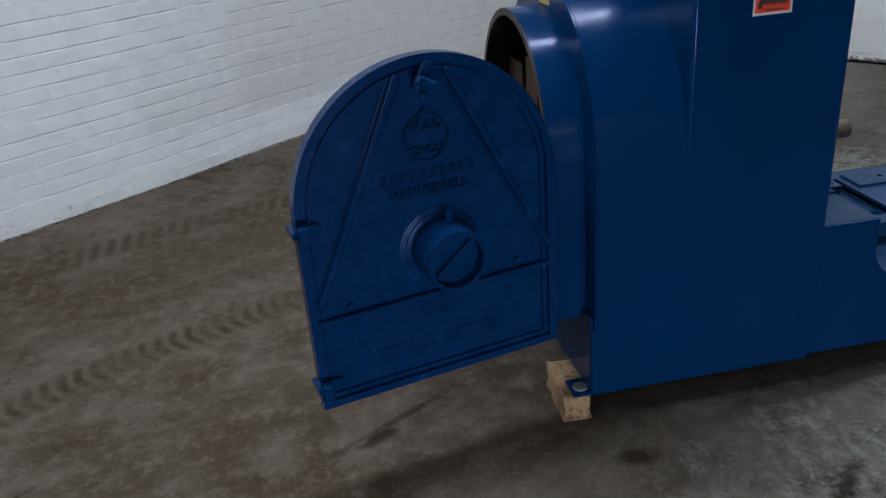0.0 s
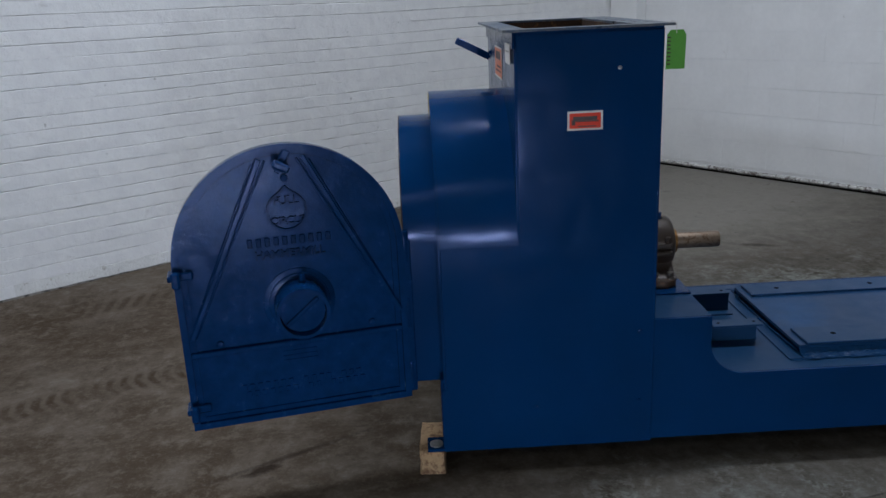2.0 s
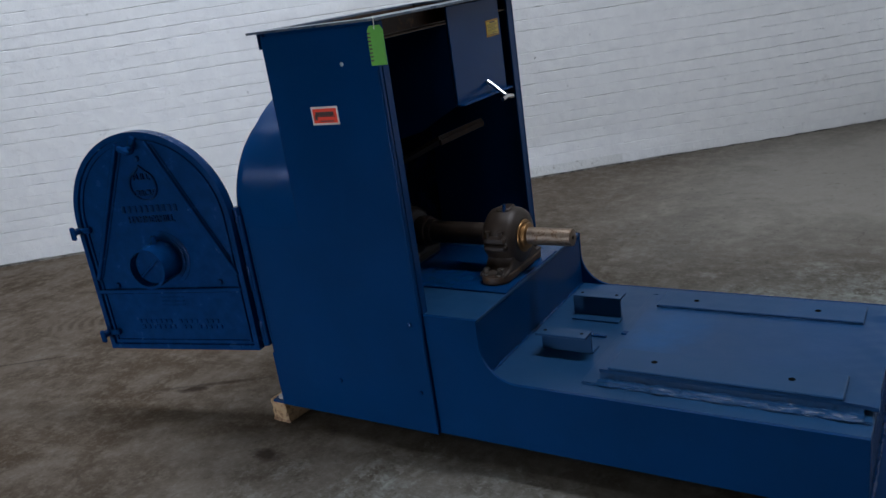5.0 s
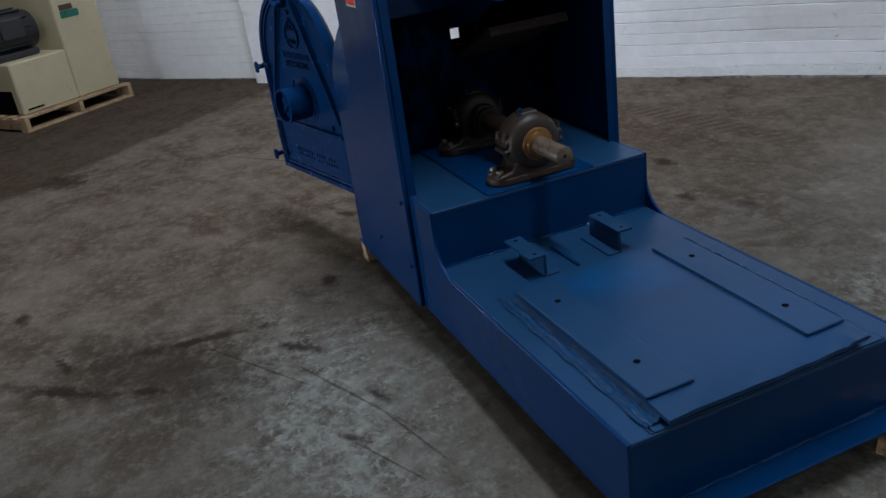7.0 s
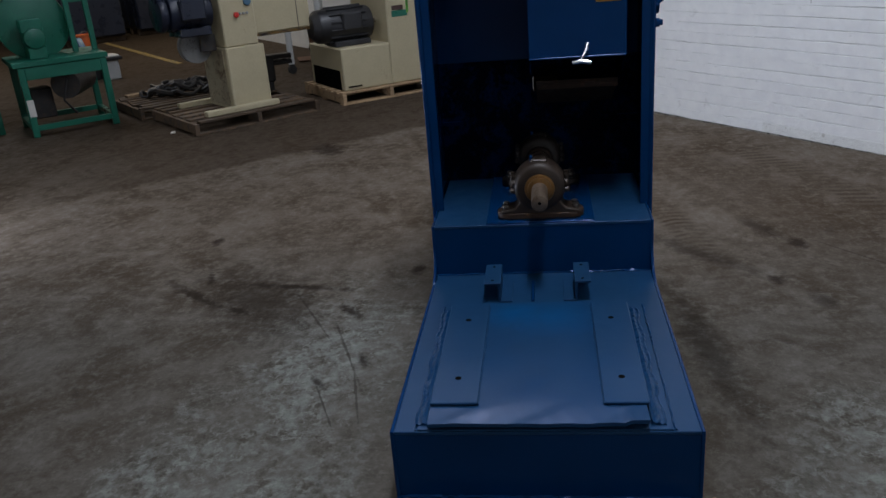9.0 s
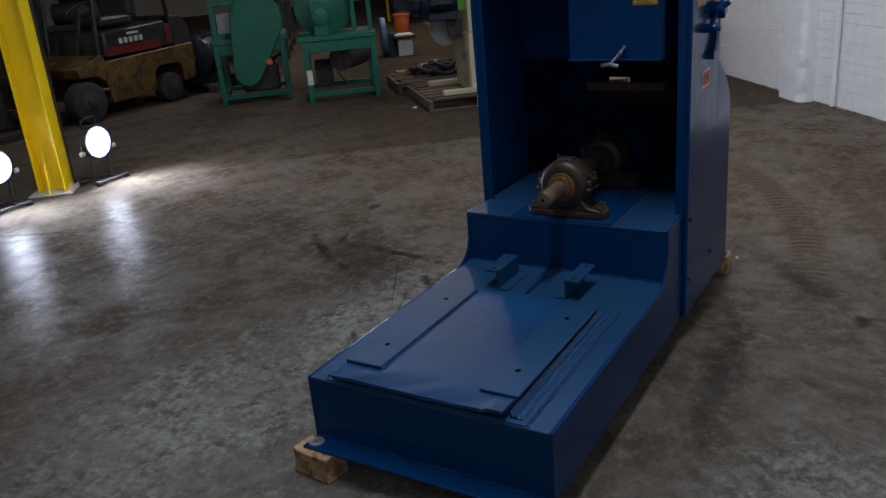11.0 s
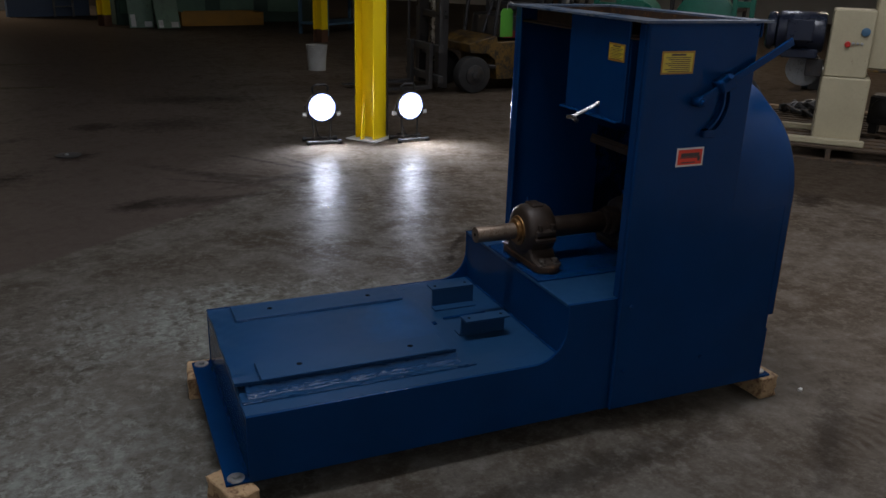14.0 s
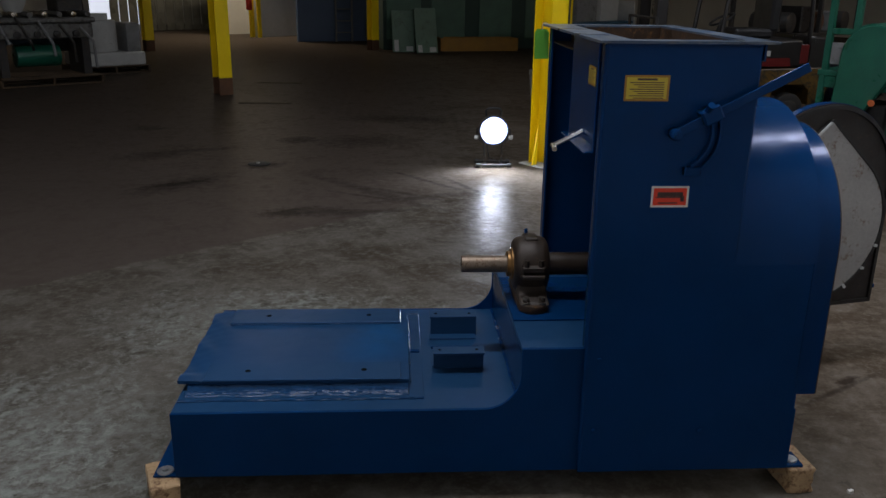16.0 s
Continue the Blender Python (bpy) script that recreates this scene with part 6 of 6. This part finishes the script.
# teal work bench with pale boxes, seen past the column
t = thing("work_bench", pose(-3.6, -15.6, 0, 0, 0, 38), "teal steel work bench with pale boxes on it", "bench")
for x in (-0.9, 0.9):
    for y in (-0.35, 0.35):
        part("leg", box((x - 0.03, y - 0.03, 0), (x + 0.03, y + 0.03, 0.75), 0.003), TEAL, t)
part("top", box((-1.0, -0.4, 0.75), (1.0, 0.4, 0.80), 0.004), TEAL, t)
part("low_shelf", box((-0.95, -0.36, 0.2), (0.95, 0.36, 0.24), 0.003), TEAL, t)
part("pale_box", box((-0.7, -0.3, 0.801), (-0.1, 0.2, 1.25), 0.01), PALE, t)
part("pale_box", box((0.1, -0.25, 0.801), (0.75, 0.25, 1.4), 0.01), GREY, t)
part("pale_sheet", box((-1.16, -0.40, 0.0), (-1.13, 0.38, 1.1), 0.002, pose(0.0, 0, 0.0, 0, 6, 0)), PALE, t)

# dark green machine with an ochre tray and leaning sheets
t = thing("green_enclosure", pose(-1.25, -19.0, 0, 0, 0, 12), "large dark green machine enclosure with panels", "machine")
part("body", box((-2.4, -0.9, 0), (2.4, 0.9, 2.4), 0.02), DARK_WALL, t)
for x in (-1.6, -0.4, 0.8, 1.9):
    part("panel", box((x - 0.42, 0.9, 0.25), (x + 0.42, 0.93, 2.2), 0.01), GREEN_SHEET, t)
t = thing("ochre_tray", pose(-1.35, -17.75, 0, 0, 0, 8), "low ochre steel tray on the floor", "tray")
b = box((-0.95, -0.3, 0.0), (0.95, 0.3, 0.04), 0.004)
for lo, hi in (((-0.95, -0.3, 0.04), (0.95, -0.26, 0.3)), ((-0.95, 0.26, 0.04), (0.95, 0.3, 0.3)), ((-0.95, -0.26, 0.04), (-0.91, 0.26, 0.3)), ((0.91, -0.26, 0.04), (0.95, 0.26, 0.3))):
    add_box(b, lo, hi)
part("pan", b, OCHRE, t)
for k, (x, y, h) in enumerate(((0.42, -16.95, 0.95), (-0.12, -16.75, 1.02))):
    t = thing("leaning_sheet", pose(x, y, 0.004, 14, 0, 10 + 8 * k), "grey-green sheet with white labels leaning on a machine", "sheet", "leaning sheets")
    part("panel", box((-0.26, -0.012, 0), (0.26, 0.012, h), 0.003), PALE_GREEN, t)
    part("white_label", box((0.12, 0.0122, 0.02), (0.22, 0.0140, 0.28 - 0.1 * k)), PALE, t)
    part("white_label", box((-0.22, 0.0122, 0.02), (-0.06, 0.0140, 0.13)), PALE, t)
t = thing("grey_pump", pose(0.75, -18.6, 0, 0, 0, 30), "pale grey pump on a small frame", "pump")
part("body", cyl((-0.35, 0, 0.55), (0.35, 0, 0.55), 0.26, 22, 0.03), PALE, t)
part("frame", add_box(box((-0.4, -0.28, 0), (0.4, 0.28, 0.08), 0.006), (-0.2, -0.15, 0.08), (0.2, 0.15, 0.34), 0.006), DARK, t)

# white office wall, blue store, strip curtain
t = thing("office_box", pose(3.85, -22.6, 0, 0, 0, 45), "white painted office partition with a yellow door frame", "partition")
part("wall", box((-1.05, -0.1, 0), (1.05, 0.1, 3.0), 0.004), surface("office_paint", (0.58, 0.58, 0.56), 0.6, var=0.08, bump=0.05), t)
part("door_frame", box((0.98, 0.1, 0), (1.10, 0.16, 2.4), 0.005), YELLOW, t)
part("window", box((-0.3, 0.10, 1.15), (0.5, 0.115, 1.8), 0.003), WHITE_ST, t)
t = thing("fire_extinguisher", pose(4.75, -21.75, 0.75, 0, 0, 45), "red fire extinguisher hung on a wall bracket", "extinguisher")
part("cylinder", cyl((0, 0, 0), (0, 0, 0.45), 0.085, 18, 0.03), RED, t)
part("valve", box((-0.03, -0.03, 0.45), (0.03, 0.07, 0.53), 0.008), BLACK, t)
solid("hook_post", box((-0.06, -0.06, 0), (0.06, 0.06, 3.0), 0.005), YELLOW, "yellow post that carries a fire extinguisher", "post", pose(4.72, -21.93, 0, 0, 0, 45))
solid("blue_partition", box((-0.95, -0.1, 0), (0.95, 0.1, 3.0), 0.004), BLUE_WALL, "blue-grey painted partition wall", "partition", pose(2.35, -20.55, 0, 0, 0, 18))
t = thing("ladder", pose(2.0, -20.25, 0, 0, 0, 18), "grey steel ladder leaning on a blue wall", "ladder")
for x in (-0.22, 0.22):
    part("rail", box((x - 0.02, -0.03, 0), (x + 0.02, 0.03, 2.6), 0.003), GREY, t)
for k in range(8):
    part("rung", cyl((-0.22, 0, 0.25 + 0.3 * k), (0.22, 0, 0.25 + 0.3 * k), 0.015, 8), GREY, t)
t = thing("strip_curtain", pose(7.6, -24.6, 0, 0, 0, 32), "dark plastic strip curtain in a doorway", "curtain")
part("rail", box((-2.0, -0.06, 2.9), (2.0, 0.06, 3.0), 0.004), DARK, t)
for k in range(14):
    part("strip", box((-1.98 + 0.28 * k, -0.01 + 0.012 * (k % 2), 0.03), (-1.72 + 0.28 * k, -0.004 + 0.012 * (k % 2), 2.9)), CURTAIN, t)
solid("cream_partition", box((-0.6, -0.1, 0), (0.6, 0.1, 3.0), 0.004), HALL_WALL, "cream painted partition wall", "partition", pose(5.55, -23.2, 0, 0, 0, 40))

# stacked grey machinery on pallets at the far side
pm = pose(6.1, -10.7, 0, 0, 0, 38)
pallet(pm, 1.5, 1.1, PALLET_OLD, "dark weathered pallet under grey machinery")
t = thing("grey_conveyor", pm @ pose(0, 0, 0.125), "grey and white conveyor machine on a pallet", "machine")
part("bed", box((-0.72, -0.45, 0.55), (0.72, 0.35, 0.78), 0.02), WORN_GREY, t)
part("bed_top", box((-0.76, -0.5, 0.781), (0.70, 0.40, 0.86), 0.02), WORN_GREY, t)
for k in range(7):
    part("bed_roller", cyl((-0.66 + 0.21 * k, -0.48, 0.905), (-0.66 + 0.21 * k, 0.38, 0.905), 0.044, 14, 0.004), STEEL if k % 2 else WORN_GREY, t)
for k in range(5):
    part("pipe", add_tube(mesh(), [(-0.7 + 0.3 * k, 0.42, 0.1 + 0.1 * k), (-0.66 + 0.3 * k, 0.50, 0.5), (-0.5 + 0.3 * k, 0.44, 0.72 + 0.05 * k)], 0.022, 8), DARK if k % 2 else GREY, t)
for k in range(4):
    part("valve", cyl((-0.45 + 0.28 * k, 0.352, 0.62), (-0.45 + 0.28 * k, 0.41, 0.62), 0.05, 14, 0.006), DARK, t)
for x in (-0.6, 0.6):
    part("support", box((x - 0.06, -0.4, 0.0), (x + 0.06, 0.3, 0.549), 0.006), DARK, t)
b = cyl((-0.3, -0.1, 0.28), (0.35, -0.1, 0.28), 0.17, 20, 0.02)
part("motor", b, GREEN, t, "dark green motor")
part("gearbox", box((-0.62, -0.60, 0.30), (-0.36, -0.42, 0.54), 0.02), DARK, t)
part("hose", add_tube(mesh(), [(0.5, -0.5, 0.78), (0.62, -0.62, 0.5), (0.55, -0.66, 0.2), (0.66, -0.62, 0.02)], 0.03, 8), BLACK, t)
part("side_rail", box((-0.74, -0.56, 0.42), (0.74, -0.52, 0.50), 0.006), TEAL, t)
part("hopper", add_cyl(mesh(), (0.3, 0.0, 0.931), (0.3, 0.0, 1.25), 0.12, 18, 0.26), PALE, t)
part("drive_box", box((-0.70, -0.40, 0.931), (-0.30, 0.10, 1.12), 0.02), DARK, t)
part("roller", cyl((-0.72, -0.53, 0.62), (0.72, -0.53, 0.62), 0.05, 14), STEEL, t)
pm = pose(5.7, -12.4, 0, 0, 0, 38)
pallet(pm, 1.2, 1.0, PALLET_OLD, "dark weathered pallet under a white machine")
t = thing("white_mixer", pm @ pose(0, 0, 0.125), "white machine with a round tank on a pallet", "machine")
part("base", box((-0.55, -0.45, 0), (0.55, 0.45, 0.22), 0.02), PALE, t)
part("tank", add_cyl(cyl((0.1, 0, 0.22), (0.1, 0, 0.75), 0.32, 26, 0.02), (0.1, 0, 0.75), (0.1, 0, 0.86), 0.2, 20), PALE, t)
part("panel", box((-0.54, -0.3, 0.221), (-0.30, 0.3, 0.7), 0.01), GREY, t)

# dark finned motors past the lever side of the green machine
for x, y, k in ((-4.95, -7.25, NAVY), (-5.75, -7.0, DARK)):
    t = thing("electric_motor", pose(x, y, 0, 0, 0, 30), "large dark electric motor on wooden skids", "motor", "motors on skids")
    b = cyl((-0.42, 0, 0.45), (0.42, 0, 0.45), 0.26, 26, 0.03)
    add_box(b, (-0.35, -0.24, 0.10), (0.35, 0.24, 0.24), 0.01)
    shell = part("motor_body", b, k, t)
    for i in range(12):
        part("fin", box((-0.35, -0.008, 0.255), (0.33, 0.008, 0.29), 0.0, Matrix.Translation((0, 0, 0.45)) @ pose(0, 0, 0, 30 * i, 0, 0)), k, shell)
    part("motor_shaft", cyl((0.42, 0, 0.45), (0.56, 0, 0.45), 0.04, 14), STEEL, t)
    for y2 in (-0.2, 0.2):
        part("skid", box((-0.5, y2 - 0.05, 0), (0.5, y2 + 0.05, 0.10), 0.004), PALLET_OLD, t)

# dark glinting floor spot, made as a disc; the bright stud imitates its glint
t = thing("steel_cover", pose(1.80, -4.62, 0), "thin dark disc standing for a dark glinting spot on the floor", "cover")
part("disc", cyl((0, 0, 0), (0, 0, 0.008), 0.10, 28, 0.002), RUBBER, t)
part("knob", cyl((0.01, 0.01, 0.008), (0.01, 0.01, 0.018), 0.016, 14, 0.003), GALV, t, "bright stud standing for the spot's glint")

# small litter on the floor
for x, y, a, s in ((-0.90, 0.44, 20, 0.011), (-4.06, -3.40, 10, 0.035)):
    solid("paper_scrap", add_prism(mesh(), [(-s, -s * 0.5), (s * 0.8, -s * 0.6), (s, s * 0.4), (0, s * 0.7), (-s * 0.9, s * 0.3)], "z", 0.0, 0.008), WHITE_ST, "small pale scrap on the floor", "scrap", pose(x, y, 0, 0, 0, a), "litter")

# ---- bricks and blocks of the walls ----


JOINT = (0.0004, 0.0025, 0.0046)      # how deep a painted-over joint may be


def brick_mesh(L, seed, lower=1, upper=1, rough=1.0):
    """One painted brick, flat face towards -y, with narrow rounded edges; lower and upper: depth class of the joints, 0 is filled flush."""
    r = random.Random(seed)
    n, d = (4 if L > 0.15 else 2), 0.016
    gap = 0.0012 if lower and upper and r.random() < 0.05 else 0.0
    t = mesh()
    rows = []
    for k in range(n + 1):
        end = k in (0, n)
        x = L * k / n + (0 if end else r.uniform(-.012, .012)) - (gap if k == n else 0)
        z0 = 0.0004 if end or not lower else r.choice((0.0, 0.0, 0.0006, 0.0014, 0.0022)) * rough
        z1 = COURSE - (0.0 if end or not upper else r.choice((0.0, 0.0, 0.0006, 0.0012, 0.0022)) * rough)
        y = 0.0 if end or rough < 2 else r.uniform(-.004, .003)
        e0, e1 = r.uniform(.0022, .0050), r.uniform(.0025, .0055)
        low, top = (JOINT[c] * (1.0 if end else r.uniform(0.5, 1.6)) * rough for c in (lower, upper))
        back = 0.0012 if gap and k == n else 0.0
        rows.append([t.verts.new(q) for q in ((x, d, z0), (x, y + low + back, z0), (x, y + back * 0.6, z0 + e0), (x, y + back * 0.6, z1 - e1), (x, y + top * 0.8 + back, z1), (x, d, z1))])
    for a, b in zip(rows, rows[1:]):
        for i in range(5):
            t.faces.new((a[i], b[i], b[i + 1], a[i + 1]))
    t.faces.new(rows[0])
    t.faces.new(rows[-1][::-1])
    return t


def joint_class(x, j):
    """Whether the joint under course j is open, shallow or painted full here."""
    v = noise.noise(Vector((x * 1.15 + j * 3.7, j * 5.3, 1.7))) + 0.35 * noise.noise(Vector((x * 3.1, j * 7.9, 4.2)))
    return 0 if v < -0.34 else (1 if v < 0.06 else 2)


PITCH = 0.243
kinds = {(a, b): [finish("brick", brick_mesh(PITCH, 9 * k + 3 * a + b, a, b), BRICK, False) for k in range(3)] for a in range(3) for b in range(3)}
halves = [finish("brick", brick_mesh(PITCH / 2, k + 50), BRICK, False) for k in range(3)]
chipped = [finish("brick", brick_mesh(PITCH, k + 80, 1, 1, 2.2), DIRTY_WHITE, False) for k in range(6)]
rnd = random.Random(11)
rest_v, rest_f = [], []
for row in range(ROWS):
    cells = [(BRICK_W, halves)] if row % 2 else []
    at = BRICK_W + (PITCH / 2 if row % 2 else 0.0)
    while at < PIER_W - PITCH * 0.35:
        cells.append((at, chipped if row == 0 else kinds[joint_class(at, row), joint_class(at, row + 1)]))
        at += PITCH
    for x, pool in cells:
        me = rnd.choice(pool)
        off = Vector((x, 0.0004 * math.sin(x * 2.3 + row * 2.1), row * COURSE + (0.004 if row else 0.009) + 0.0035 * math.sin(x * 1.7 + 0.15 * row) + 0.002 * math.sin(x * 4.1 + 1.0)))
        if -1.6 <= x <= 1.25:
            ob = new("brick", me)
            ob.parent = wall_north
            ob.matrix_local = Matrix.Translation(off)
        else:
            base = len(rest_v)
            rest_v += [tuple(v.co + off) for v in me.vertices]
            rest_f += [tuple(base + i for i in p.vertices) for p in me.polygons]
me = bpy.data.meshes.new("bricks")
me.from_pydata(rest_v, [], rest_f)
me.materials.append(BRICK)
more = new("bricks", me)
more.parent = wall_north
tagged(more, kind="stuff")

# painted concrete blocks of the east wall, thin joints
BH, BL = 0.2185, 0.405
blocks = [finish("block", box((0, 0, 0), (0.012, BL - 0.0001, BH - g), 0.0010), WHITE_WALL) for g in (0.0004, 0.0016, 0.0030)]
for row in range(8):
    for k in range(12):
        y = PN - 0.004 - BL * (k + 1) + (BL / 2 if row % 2 else 0)
        if y + BL > PN - 0.003:
            continue
        ob = new("block", rnd.choice(blocks))
        ob.parent = wall_east
        ob.matrix_local = Matrix.Translation((EAST + rnd.uniform(-0.0003, 0.0003), y, row * BH + 0.066))
hall("wall_east_upper", (EAST, -5.2, 8 * BH + 0.066), (EAST + 0.0055, PN - 0.004, CEILING), WHITE_WALL, "smooth white painted upper part of the block wall")
